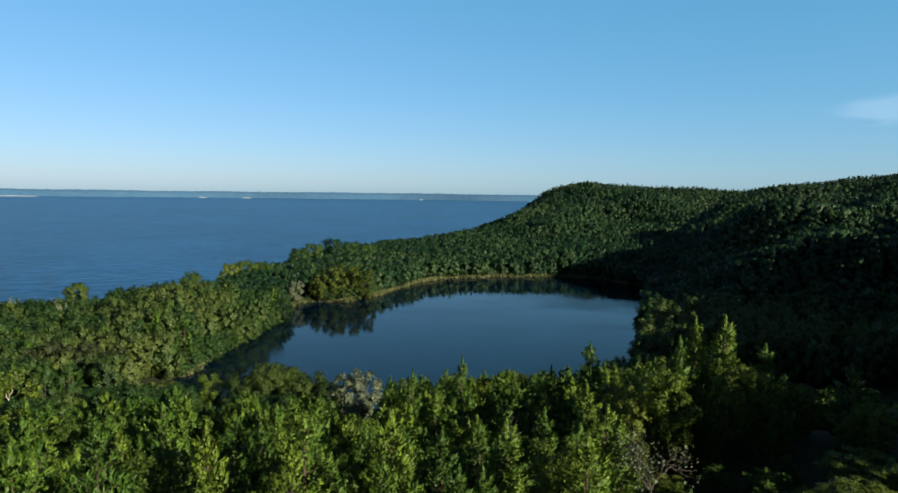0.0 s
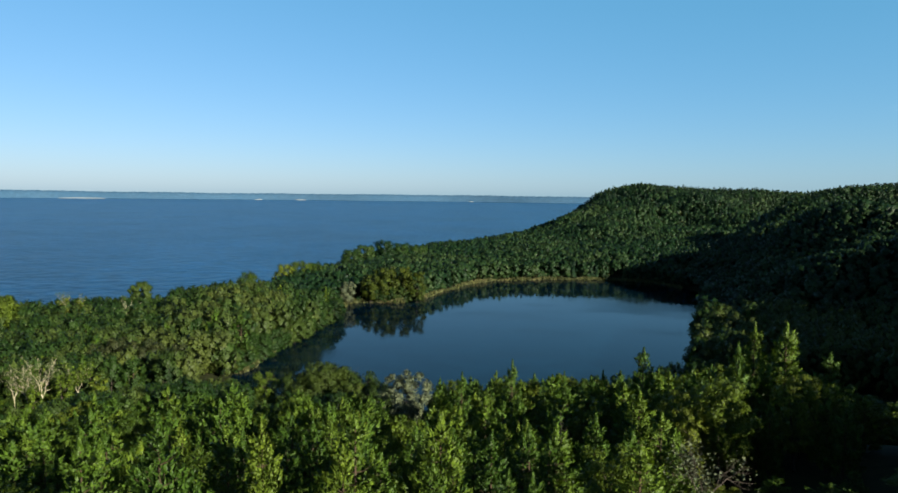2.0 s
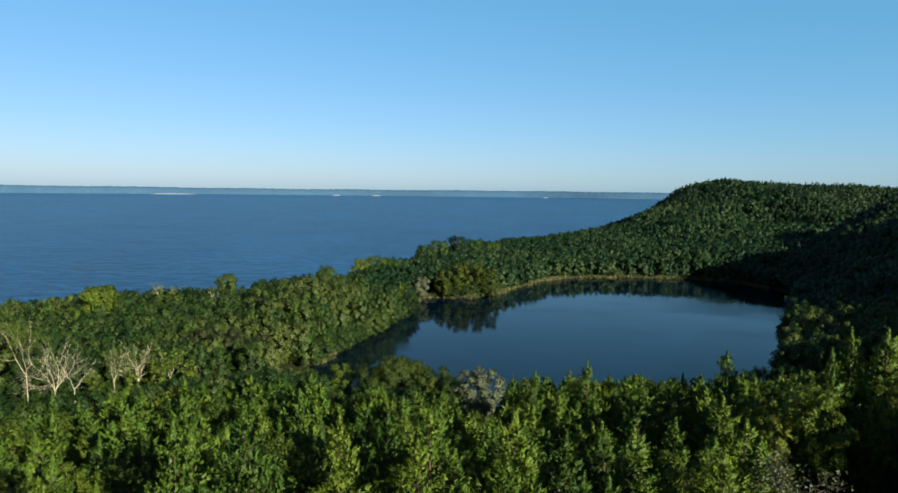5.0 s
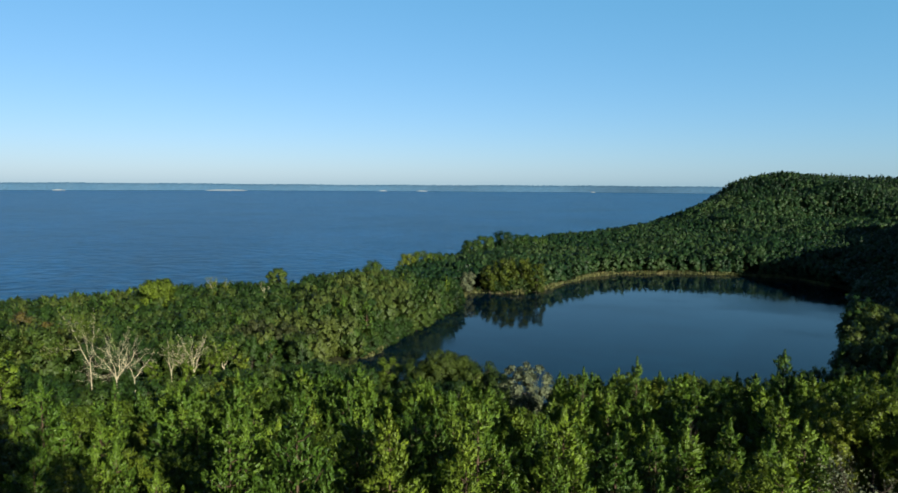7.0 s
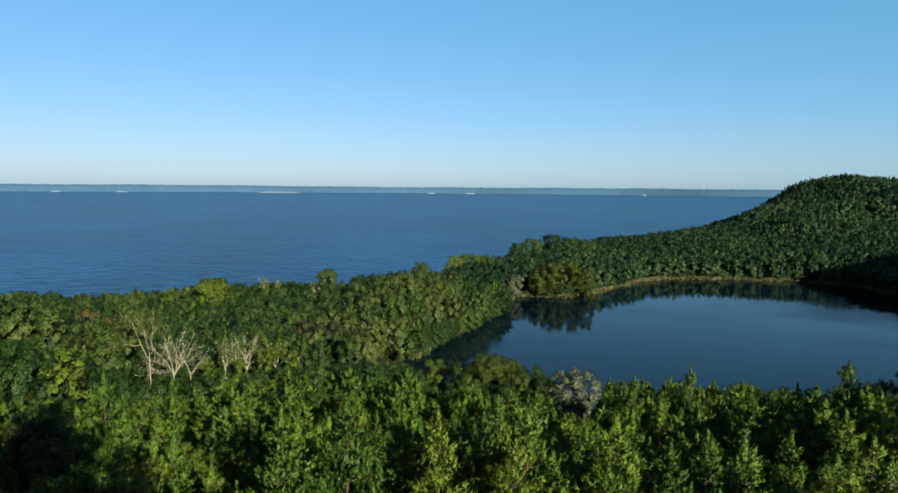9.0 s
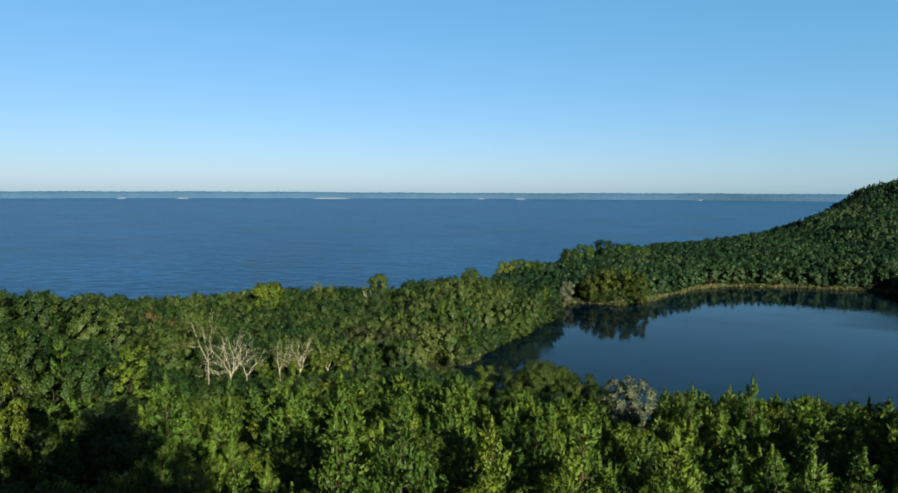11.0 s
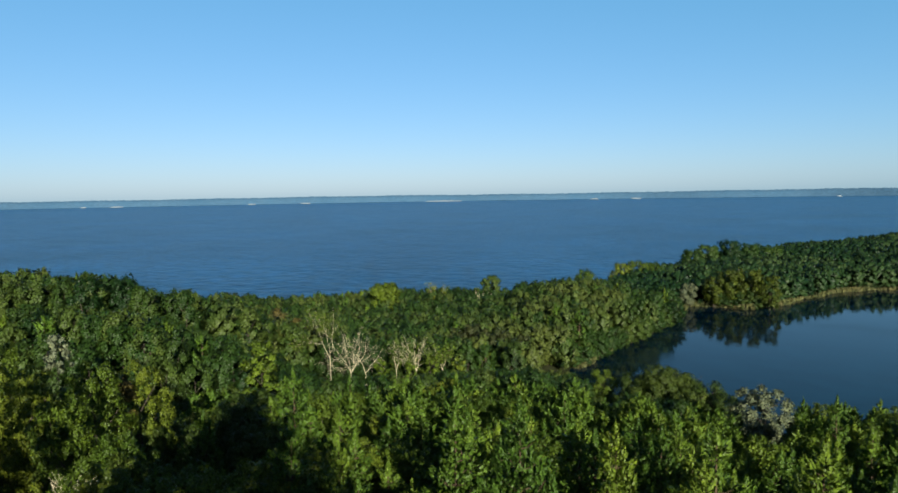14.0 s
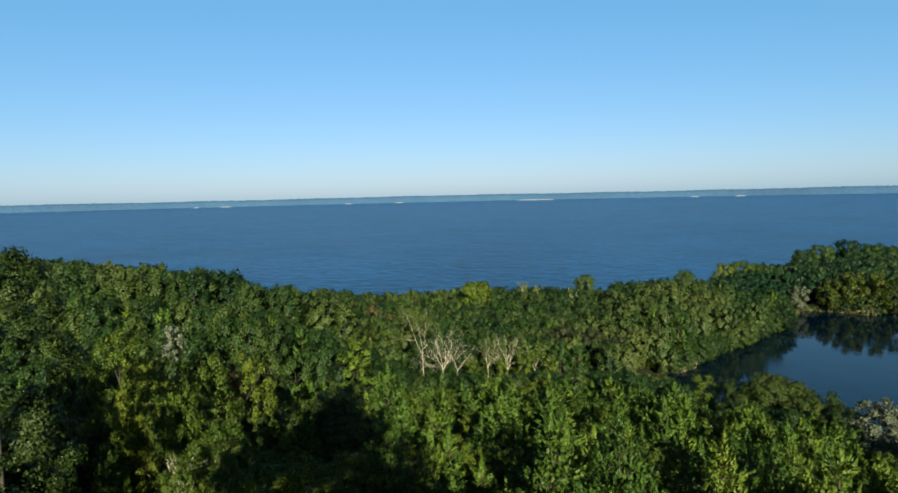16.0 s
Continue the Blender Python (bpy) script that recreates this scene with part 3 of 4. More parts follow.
for k in range(4):
    w, c = pine_meshes(rng, PINE_H, 1.85 + 0.2 * k, 16, 2.5, 10, 0.8, 0.45)
    PINE_CROWNS.append(c)
    pines_b.append(tree_thing("pine_tree", w, c, M_PINEBARK, M_PINE, PINE_LABEL, "pines on the slope"))
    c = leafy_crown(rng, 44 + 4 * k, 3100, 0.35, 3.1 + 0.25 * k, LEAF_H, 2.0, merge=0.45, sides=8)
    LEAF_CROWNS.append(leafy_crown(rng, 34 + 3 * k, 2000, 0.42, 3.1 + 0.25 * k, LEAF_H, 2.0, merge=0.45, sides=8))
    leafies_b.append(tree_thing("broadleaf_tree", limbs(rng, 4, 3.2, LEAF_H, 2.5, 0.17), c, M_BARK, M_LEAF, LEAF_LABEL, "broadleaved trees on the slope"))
dark_leafies = []
for k in range(3):
    c = leafy_crown(rng, 54, 3900, 0.33, 3.3 + 0.35 * k, LEAF_H, 1.6, merge=0.5, sides=8)
    dark_leafies.append(tree_thing("dark_broadleaf_tree", limbs(rng, 7, 3.2, LEAF_H, 2.5, 0.17), c, M_BARK, M_DARKLEAF, "dark green dense broadleaved tree on the steep slope", "dark broadleaved trees on the slope"))
shore_trees, SHORE_CROWNS, counted = [], [], {"shore_tree": 0, "pine_tree": 0, "broadleaf_tree": 0}
for k in range(5):
    SHORE_CROWNS.append(leafy_crown(rng, 16 + k, 430, 0.5, 3.4 + 0.3 * k, LEAF_H, 0.6, core=0.8, merge=0.7, sides=8))
    c = leafy_crown(rng, 22 + 2 * k, 1800, 0.35, 3.4 + 0.3 * k, LEAF_H, 0.6, core=0.76, merge=0.65, sides=8)
    shore_trees.append(tree_thing("shore_tree", limbs(rng, 4, 3.2, LEAF_H, 2.5, 0.17), c, M_BARK, M_SPIT, "dark green broadleaved tree on the low spit by the water", "trees of the spit"))
mid_pines = []
for k in range(3):
    w, c = pine_meshes(rng, PINE_H, 2.3, 13, 2, 6, 0.8, 0.62)
    mid_pines.append(tree_thing("slim_pine_tree", w, c, M_PINEBARK, M_PINE, "slim green pine among broadleaved trees", "pines among the broadleaved trees"))

used = set()


def plant(models, k, x, y, z, turn, tall, wide):
    """The first tree of a model takes its place; the rest are copies."""
    ob = models[k]
    m = planted(x, y, z, turn, tall, wide)
    if ob.name not in used:
        used.add(ob.name)
        ob.matrix_basis = m
        return ob
    keep = ob.scale.copy()
    ob.scale = (1, 1, 1)
    made = copy_thing(ob, m)
    ob.scale = keep
    return made


# how high the near trees may reach, so that lake and spit stay open beyond them: degrees below level, by bearing
def top_limit(az):
    return np.interp(az, [-40, -30, -22, -17.5, -13, -8, 0, 5.6, 6.3, 9.6, 10.2, 17, 17.8, 19.2, 22.2, 23, 28, 33, 47, 51, 60, 70, 80, 95],
                     [-14.5, -14.5, -12.5, -13.5, -14.2, -15.4, -15.6, -16.2, -19.4, -19.4, -17.3, -17.3, -16.6, -17.6, -17.6, -15.8, -15.2, -15.5, -15.4, -12.4, -9.0, -7.0, -5.5, -5])


def scatter(r0, r1, az0, az1, gap, rng):
    """Uneven places, about gap metres apart, in a wedge round the camera."""
    n = int(2 * r1 / gap) + 1
    i, j = np.meshgrid(np.arange(-n, n), np.arange(-n, n))
    x = (i + 0.5 * (j % 2)) * gap + rng.uniform(-0.42, 0.42, i.shape) * gap
    y = j * gap * 0.87 + rng.uniform(-0.42, 0.42, i.shape) * gap
    r, az = np.hypot(x, y), np.degrees(np.arctan2(-x, y))
    k = (r > r0) & (r < r1) & (az > az0) & (az < az1)
    return x[k], y[k]


SPECIAL = []          # places kept free: x, y, radius


def free(x, y):
    return all((x - a) ** 2 + (y - b) ** 2 > c * c for a, b, c in SPECIAL)


# ---------------------------------------------------------------- the slope below the camera
def in_view(x, y, top, slack):
    """Which trees rise, but for slack degrees, over those in front of them."""
    r, az = np.hypot(x, y), np.degrees(np.arctan2(-x, y))
    el = np.degrees(np.arctan2(top - EYE, r))
    high, keep = {}, np.zeros(len(x), bool)
    for i in np.argsort(r):
        k = int(az[i] // 0.6)
        keep[i] = el[i] > high.get(k, -90) - slack
        high[k] = max(high.get(k, -90), el[i])
    return keep


def strewn(models, which, x, y, z, turn, tall, wide):
    """Copies of models (vertices, triangles), turned and scaled, as one set of vertices and triangles."""
    pieces = []
    for m, (V, T, N) in enumerate(models):
        q = np.nonzero(which == m)[0]
        c, s = np.cos(turn[q])[:, None], np.sin(turn[q])[:, None]
        vx = (V[None, :, 0] * c - V[None, :, 1] * s) * wide[q][:, None] + x[q][:, None]
        vy = (V[None, :, 0] * s + V[None, :, 1] * c) * wide[q][:, None] + y[q][:, None]
        vz = V[None, :, 2] * tall[q][:, None] + z[q][:, None]
        nx, ny, nz = N[None, :, 0] * c - N[None, :, 1] * s, N[None, :, 0] * s + N[None, :, 1] * c, N[None, :, 2] + 0 * c
        pieces.append((np.stack([vx, vy, vz], -1).reshape(-1, 3), (T[None] + (np.arange(len(q)) * len(V))[:, None, None]).reshape(-1, 3), np.stack([nx, ny, nz], -1).reshape(-1, 3)))
    return joined(pieces)


def near_forest():
    x, y = scatter(33, 152, -42, 88, 4.0, rng)
    k = (np.hypot(x, y) < 112) | (np.degrees(np.arctan2(-x, y)) < 14)
    x, y = x[k], y[k]
    z, e = ground_height(x, y), edge_distance(x, y)
    rest_pine, rest_leaf = [], []
    for i in np.argsort(np.hypot(x, y)):
        px, py, pz = x[i], y[i], z[i]
        if e[i] < 1.5 or not free(px, py):
            continue
        r, az = math.hypot(px, py), math.degrees(math.atan2(-px, py))
        pine = rng.uniform() < np.interp(az, [-40, -20, 0, 25, 38, 48, 60], [0.4, 0.65, 0.93, 0.93, 0.8, 0.55, 0.22])
        tall = rng.uniform(7.0, 13.5) if pine else rng.uniform(9.5, 12.5)
        limit, low = float(top_limit(az)), 0.6
        if r < 62:
            limit = min(limit, float(np.interp(az, [-17.5, -14.5, 63, 66], [-23.5, 0, 0, -27])))
        tall = min(tall, EYE + r * math.tan(radians(limit - rng.uniform(0, 1.6))) - pz)
        if r > 40 and r < 62 and (az < -14.5 or az > 63):
            tall = max(tall, 3.2)
            low = 0.95
        if tall < 2.0 or not pine and rng.uniform() < 0.25:
            continue
        s = tall / (PINE_H if pine else LEAF_H)
        wide = max(s, 0.75) * rng.uniform(0.85, 1.3) if pine else max(s, low) * rng.uniform(0.7, 1.05)
        row = (px, py, pz, rng.uniform(0, 6.28), s, wide)
        if not pine and az > 47 and r > 50 and rng.uniform() < 0.72:
            plant(dark_leafies, rng.integers(3), *row)
            continue
        kind = "pine_tree" if pine else "broadleaf_tree"
        if counted[kind] >= 272:
            (rest_pine if pine else rest_leaf).append(row)
            continue
        counted[kind] += 1
        models = (pines if r < 66 else pines_b) if pine else (leafies if r < 66 else leafies_b)
        plant(models, rng.integers(4), *row)
    for name, rows, crowns, mat, label in (("pine_wood", rest_pine, PINE_CROWNS, M_PINES, "green pines in the wood above the lake"),
                                           ("slope_wood", rest_leaf, LEAF_CROWNS, M_LEAVES, "green broadleaved trees in the wood above the lake")):
        if rows:
            rows = np.array(rows)
            V, T, N = strewn(crowns, rng.integers(0, 4, len(rows)), *rows.T)
            tagged(new(name, mesh_np(name, V, T, mat, N)), label, "woods", kind="stuff")


def middle_forest():
    x, y = scatter(112, 300, -42, 84, 4.9, rng)
    z, e = ground_height(x, y), edge_distance(x, y)
    rest = []
    for i in np.argsort(np.hypot(x, y)):
        px, py, pz, pe = x[i], y[i], z[i], e[i]
        if pe < 0.8 or not free(px, py):
            continue
        r, az = math.hypot(px, py), math.degrees(math.atan2(-px, py))
        if az < -14 and r > 250 or r > 275 or r < 152 and az < 14:
            continue
        tall = 13.3 + 1.3 * float(rolling(px, py, 13.0)) + rng.uniform(-0.9, 0.9)
        if r > 195 and 19 < az < 28.5:
            tall += 2.2
        if r > 140 and az > 61:
            tall += 1.3
        if r < (150 if az > 27 else 182):
            tall = min(tall, EYE + r * math.tan(radians(float(top_limit(az)) - rng.uniform(0, 1.0))) - pz)
        if tall < 1.8:
            continue
        if rng.uniform() < 0.07:
            s = tall / PINE_H
            plant(mid_pines, rng.integers(3), px, py, pz, rng.uniform(0, 6.28), s, s)
            continue
        s = tall / LEAF_H
        row = (px, py, pz, rng.uniform(0, 6.28), s, max(s, 0.7) * rng.uniform(0.68, 1.0))
        if counted["shore_tree"] < 290:
            counted["shore_tree"] += 1
            plant(shore_trees, rng.integers(5), *row)
        else:
            rest.append(row)
    rest = np.array(rest)
    rest = rest[in_view(rest[:, 0], rest[:, 1], rest[:, 2] + 12 * rest[:, 4], 0.7)]
    which = rng.integers(0, len(SHORE_CROWNS), len(rest))
    V, T, N = strewn(SHORE_CROWNS, which, *rest.T)
    ob = new("spit_woods", mesh_np("spit_woods", V, T, M_WOODS, N))
    tagged(ob, "dense green broadleaved woods of the spit and slopes", "woods", kind="stuff")


FAR_CROWNS = []


def ridge_woods():
    """The wooded ridge on the sun's side of the valley, out of view, added to keep the valley in shade."""
    x, y = np.meshgrid(np.arange(56, 300, 8.5), np.arange(-20, 300, 8.5))
    x, y = (x + rng.uniform(-2.5, 2.5, x.shape)).ravel(), (y + rng.uniform(-2.5, 2.5, y.shape)).ravel()
    z = ground_height(x, y)
    k = (z > 16) & (np.degrees(np.arctan2(x, y)) > 41)
    x, y, z = x[k], y[k], z[k]
    V, T, N = strewn(FAR_CROWNS, rng.integers(0, 6, len(x)), x, y, z, x, rng.uniform(0.8, 1.25, len(x)), rng.uniform(1.2, 1.7, len(x)))
    tagged(new("ridge_woods", mesh_np("ridge_woods", V, T, M_WOODS, N)), "dense green woods on an unseen ridge that shades the valley", "woods", kind="stuff")


def shore_fringe(a, b, n):
    """Low spreading trees that hang over the water's edge."""
    pts = np.array(LAKE_SHORE)
    for t in np.linspace(a, b, n) * len(pts):
        k = int(t)
        p = pts[k] + (pts[(k + 1) % len(pts)] - pts[k]) * (t - k)
        d = unit((pts[(k + 1) % len(pts)] - pts[k])[None])[0]
        for side in (0.3, -2.0):
            q = p + np.array([-d[1], d[0]]) * -side + rng.normal(size=2) * 0.8
            z = max(float(ground_height(q[:1], q[1:])[0]), 0.0)
            s = rng.uniform(0.5, 0.85)
            plant(shore_trees, rng.integers(5), q[0], q[1], z - 1.0, rng.uniform(0, 6.28), s, s * 1.15)


def conifer_crown(rng, n, radius, height, size):
    """A far conifer: a narrow cone of drooping sprays round a slim core."""
    f = rng.uniform(0, 1, n) ** 1.25
    a = rng.uniform(0, 2 * math.pi, n)
    out = np.stack([np.cos(a), np.sin(a), np.zeros(n)], 1)
    reach = radius * (1 - f) ** 0.8 * (0.7 + 0.3 * np.sin(f * 34 + a * 2)) * rng.uniform(0.75, 1.15, n) + 0.1
    P = out * reach[:, None] + np.stack([np.zeros(n), np.zeros(n), 1.0 + (height - 1.2) * f], 1)
    D = out + [0, 0, 0.55]
    leafv = cards(P, D + rng.normal(size=D.shape) * 0.4, size, rng, unit(D))
    k = np.arange(6) * math.pi / 3
    ring = np.stack([np.cos(k) * radius * 0.62, np.sin(k) * radius * 0.62, np.full(6, 1.2)], 1)
    V = np.concatenate([ring, [[0, 0, height - 0.3]]])
    T = np.array([(i, (i + 1) % 6, 6) for i in range(6)])
    return joined([leafv, (V, T, unit(V * [1, 1, 0] + [0, 0, 1.5]))])


def far_woods():
    """The woods of the far shore, the headland and the hills: thousands of crowns, a mesh for each kind of wood."""
    for k in range(6):
        FAR_CROWNS.append(leafy_crown(rng, 9 + k % 3, 84, 0.75, 3.0 + 0.3 * k, 11.5, 0.5, core=0.86, merge=0.65, sides=8))
    cones = [conifer_crown(rng, 74, 2.1 + 0.25 * k, 12.5, 0.95) for k in range(4)]
    scrub = [leafy_crown(rng, 7, 66, 0.9, 2.6 + 0.4 * k, 7.0, 0.2, core=0.8, merge=0.5, sides=8) for k in range(4)]
    x, y = scatter(225, 900, -41, 22, 4.8, rng)
    z, e = ground_height(x, y), edge_distance(x, y)
    r, az = np.hypot(x, y), np.degrees(np.arctan2(-x, y))
    k = (e > 1.0) & ((r > 275) | ((az < -14) & (r > 250)))
    x, y, z, r = x[k], y[k], z[k], r[k]
    n = len(x)
    # stands of conifers on the heights, pale scrub half-way up the headland
    patch = rolling(x, y, 31.0)
    cone_share = np.clip(np.where((y > 560) & (z > 34), 0.4, 0.04) + 0.2 * patch * (z > 25) + np.where(r > 760, 0.3, 0), 0, 0.8)
    pale_share = np.clip(np.where((y > 430) & (z < 36) & (x > -60), 0.2, 0.045) - 0.22 * patch, 0, 0.6)
    draw = rng.uniform(size=n)
    kind = np.where(draw < cone_share, 1, np.where(draw < cone_share + pale_share, 2, 0))
    tall, wide = rng.uniform(0.86, 1.04, n) + 0.1 * rolling(x, y, 11.0), rng.uniform(0.7, 1.25, n)
    turn, which = rng.uniform(0, 6.28, n), rng.integers(0, 4, n)
    which = np.where(kind == 0, rng.integers(0, 6, n), which)
    # bushes behind the reeds
    pts = np.array(LAKE_SHORE)[int(0.29 * len(LAKE_SHORE)):int(0.66 * len(LAKE_SHORE))]
    P = np.repeat((pts[1:] + pts[:-1]) / 2, 9, 0) + rng.normal(size=((len(pts) - 1) * 9, 2)) * 4.5
    P = P[edge_distance(P[:, 0], P[:, 1]) > 1.5]
    m = len(P)
    x, y, z = np.r_[x, P[:, 0]], np.r_[y, P[:, 1]], np.r_[z, ground_height(P[:, 0], P[:, 1])]
    which, turn, kind = np.r_[which, rng.integers(0, 4, m)], np.r_[turn, rng.uniform(0, 6.28, m)], np.r_[kind, np.where(rng.uniform(size=m) < 0.2, 2, 0)]
    tall, wide = np.r_[tall, rng.uniform(0.25, 0.6, m)], np.r_[wide, rng.uniform(0.5, 0.9, m)]
    k = in_view(x, y, z + 12 * tall, 0.5)
    k[-m:] = True
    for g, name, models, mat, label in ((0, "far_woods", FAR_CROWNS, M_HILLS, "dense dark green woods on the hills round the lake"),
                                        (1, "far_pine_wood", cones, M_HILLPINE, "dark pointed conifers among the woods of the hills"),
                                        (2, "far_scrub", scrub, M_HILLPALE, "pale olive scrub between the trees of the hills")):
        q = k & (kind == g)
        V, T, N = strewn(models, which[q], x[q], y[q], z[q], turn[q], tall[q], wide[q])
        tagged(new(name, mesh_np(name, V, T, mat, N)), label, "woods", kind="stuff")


def single(name, label, az, r, top, width, mat, leaves, size, lobes=16, base=0.1, bark=None, group="", core=0.72):
    """One broadleaved tree of its own shape, whose top stands top degrees above or below level."""
    x, y, z = stand(az, r)
    h = max(EYE + r * math.tan(radians(top)) - z, 3.0)
    c = leafy_crown(rng, lobes, leaves, size, width / 2, h, h * base, core=core, merge=0.5)
    ob = tree_thing(name, limbs(rng, 6, width / 2, h, h * base, 0.16), c, bark or M_BARK, mat, label, group)
    ob.matrix_basis = Matrix.Translation((x, y, z))
    SPECIAL.append((x, y, width * 0.42))
    return ob


def single_pine(az, r, top, wide=1.0):
    x, y, z = stand(az, r)
    h = EYE + r * math.tan(radians(top)) - z
    plant(pines, rng.integers(4), x, y, z, rng.uniform(0, 6.28), h / PINE_H, wide)
    SPECIAL.append((x, y, 1.6))


def dead_tree(label, az, r, top, spread, trunks, leaves=0, leaf_mat=None, foot=-15.6, forks=5, wood_mat=None, leaf=0.36):
    """Pale bare stems, some with the last leaves on their twigs; it forks above foot degrees below level."""
    x, y, z = stand(az, r)
    h, h0 = (EYE + r * math.tan(radians(e)) - z for e in (top, foot))
    wood, tips = bare_meshes(rng, max(h0, 0.6), h, spread, trunks, forks)
    crown = None
    if leaves:
        P = tips[rng.integers(0, len(tips), leaves)] + rng.normal(size=(leaves, 3)) * 0.4
        D = rng.normal(size=(leaves, 3)) + [0, 0, 0.6]
        crown = cards(P, D, leaf, rng, D)
    ob = tree_thing("bare_tree", wood, crown, wood_mat or M_DEAD, leaf_mat, label, "bare pale trees")
    ob.matrix_basis = Matrix.Translation((x, y, z))
    for k in range(3):
        SPECIAL.append((x * (1 - 0.03 * k), y * (1 - 0.03 * k), 2.6))


# trees that stand out
single("silver_tree", "tall silver-grey leaved tree at the lake's edge", 8.3, 112, -15.7, 10.5, M_SILVER, 7500, 0.24, 56, core=0.5)
SPECIAL += [(-13.5, 93, 2.4), (-12.6, 87, 2.0), (-16.8, 98, 2.0), (-15, 105, 2.4), (-14.5, 100, 2.0), (-12, 107.5, 3.0), (-8.5, 104.5, 3.0), (-5, 101.5, 2.5)]
single("silver_tree", "silver-leaved tree among green trees", 66.4, 96, -10.0, 3.6, M_SILVER, 700, 0.22, 24, base=0.75)
SPECIAL += [(-79, 35, 2.6), (-74, 33, 2.2)]
SPECIAL += [(14.2, 45, 2.5), (12.8, 40.5, 2.5), (17.5, 46, 2.0)]
single("grey_willow", "pale grey-green willow on the lake shore", 13.7, 298, -7.85, 9, M_SILVER, 2200, 0.4, 26, core=0.4)
for az, r, top, width in ((7.4, 304, -6.9, 10), (8.7, 307, -6.5, 13), (10.2, 306, -6.45, 14), (11.6, 302, -7.1, 10)):
    single("willow_tree", "olive-green willow in a rounded clump by the water", az, r, top, width, M_WILLOW, 2200, 0.5, 30, group="willow clump")
for az, r, top, width in ((17.8, 340, -5.95, 15), (19.2, 330, -6.2, 13), (16.5, 350, -6.1, 14), (22.2, 330, -6.8, 14)):
    single("poplar_tree", "tall rounded green tree on the spit", az, r, top, width, M_LEAF, 2000, 0.55, 26, group="tall trees of the spit")
for az, r, top, width in ((10.4, 424, -4.1, 17), (8.8, 430, -4.35, 16), (12.0, 410, -4.5, 16), (13.4, 398, -4.95, 15), (7.3, 436, -4.6, 16)):
    single("headland_tree", "large dark green tree by the open water", az, r, top, width, M_SPIT, 2000, 0.62, 26, group="large trees by the open water")
single("lone_tree", "lone round green tree above the spit's canopy", 30.6, 254, -7.36, 8.5, M_SPIT, 1600, 0.6, 34, base=0.55)
single("yellow_tree", "yellow-green tree at the edge of the open water", 40.2, 226, -7.9, 12, M_YELLOW, 2600, 0.6, 26, base=0.45)
SPECIAL += [(-139, 165, 4.5), (-134, 159, 4)]
single("yellow_tree", "small yellowing tree on the spit", 23.3, 246, -8.1, 7, M_YELLOW, 1200, 0.6, 20, base=0.5)
single("yellow_tree", "yellow-green leafy tree on the slope", 51.3, 109, -11.9, 7.5, M_YELLOW, 3000, 0.34, 34)
for az, r, top, width in ((36.3, 142, -13.7, 5), (33.8, 140, -14.2, 4.5), (38.3, 139, -14.6, 4), (40.9, 141, -14.2, 4)):
    single("yellow_tree", "low yellowing tree beside bare pale trees", az, r, top, width, M_YELLOW, 1300, 0.3, 24, group="yellowing trees")
for az, r, top, width in ((49.6, 172, -9.5, 9), (51.4, 168, -9.9, 8), (47.9, 164, -10.4, 7), (62.5, 70, -12.6, 4)):
    single("brown_tinged_tree", "broadleaved tree with brown-tinged leaves on the slope", az, r, top, width, M_BROWN, 1800, 0.36, 24, group="brown-tinged trees")
for az, r, top, width in ((32.6, 172, -11.5, 9), (31.0, 168, -11.9, 9), (29.4, 166, -12.3, 9), (34.0, 168, -12.0, 8), (27.9, 168, -12.5, 8)):
    single("thicket_tree", "dull olive-brown tree in a thicket on the spit", az, r, top, width, M_DULL, 2200, 0.34, 26, group="olive-brown thicket")
single("yellow_tree", "slim yellowing tree on the slope", 21.2, 84, -18.4, 2.8, M_YELLOW, 500, 0.35, 10)
single("round_tree", "dark rounded tree at the lake's near shore", 16.2, 140, -14.9, 13, M_DARKLEAF, 4600, 0.4, 36)
single("round_tree", "dark rounded tree at the lake's near shore", 12.6, 138, -15.9, 11, M_DARKLEAF, 3000, 0.42, 26)
for az, r, top, width in ((14.4, 141, -15.2, 12), (17.9, 143, -15.6, 10), (13.6, 134, -16.6, 10), (10.9, 132, -16.8, 9)):
    single("round_tree", "dark rounded tree at the lake's near shore", az, r, top, width, M_DARKLEAF, 3600, 0.4, 32)
single("sparse_tree", "sparse green tree with thin stems by the inlet", 20.9, 148, -15.2, 6.5, M_LEAF, 1300, 0.45, 14)
# the shade on this tree is put into its dark leaf colour
single("dark_tree", "leafy tree close to the viewpoint, its shade put into dark leaves", 78.4, 44, -2.2, 9, M_DARKLEAF, 9000, 0.24, 70)
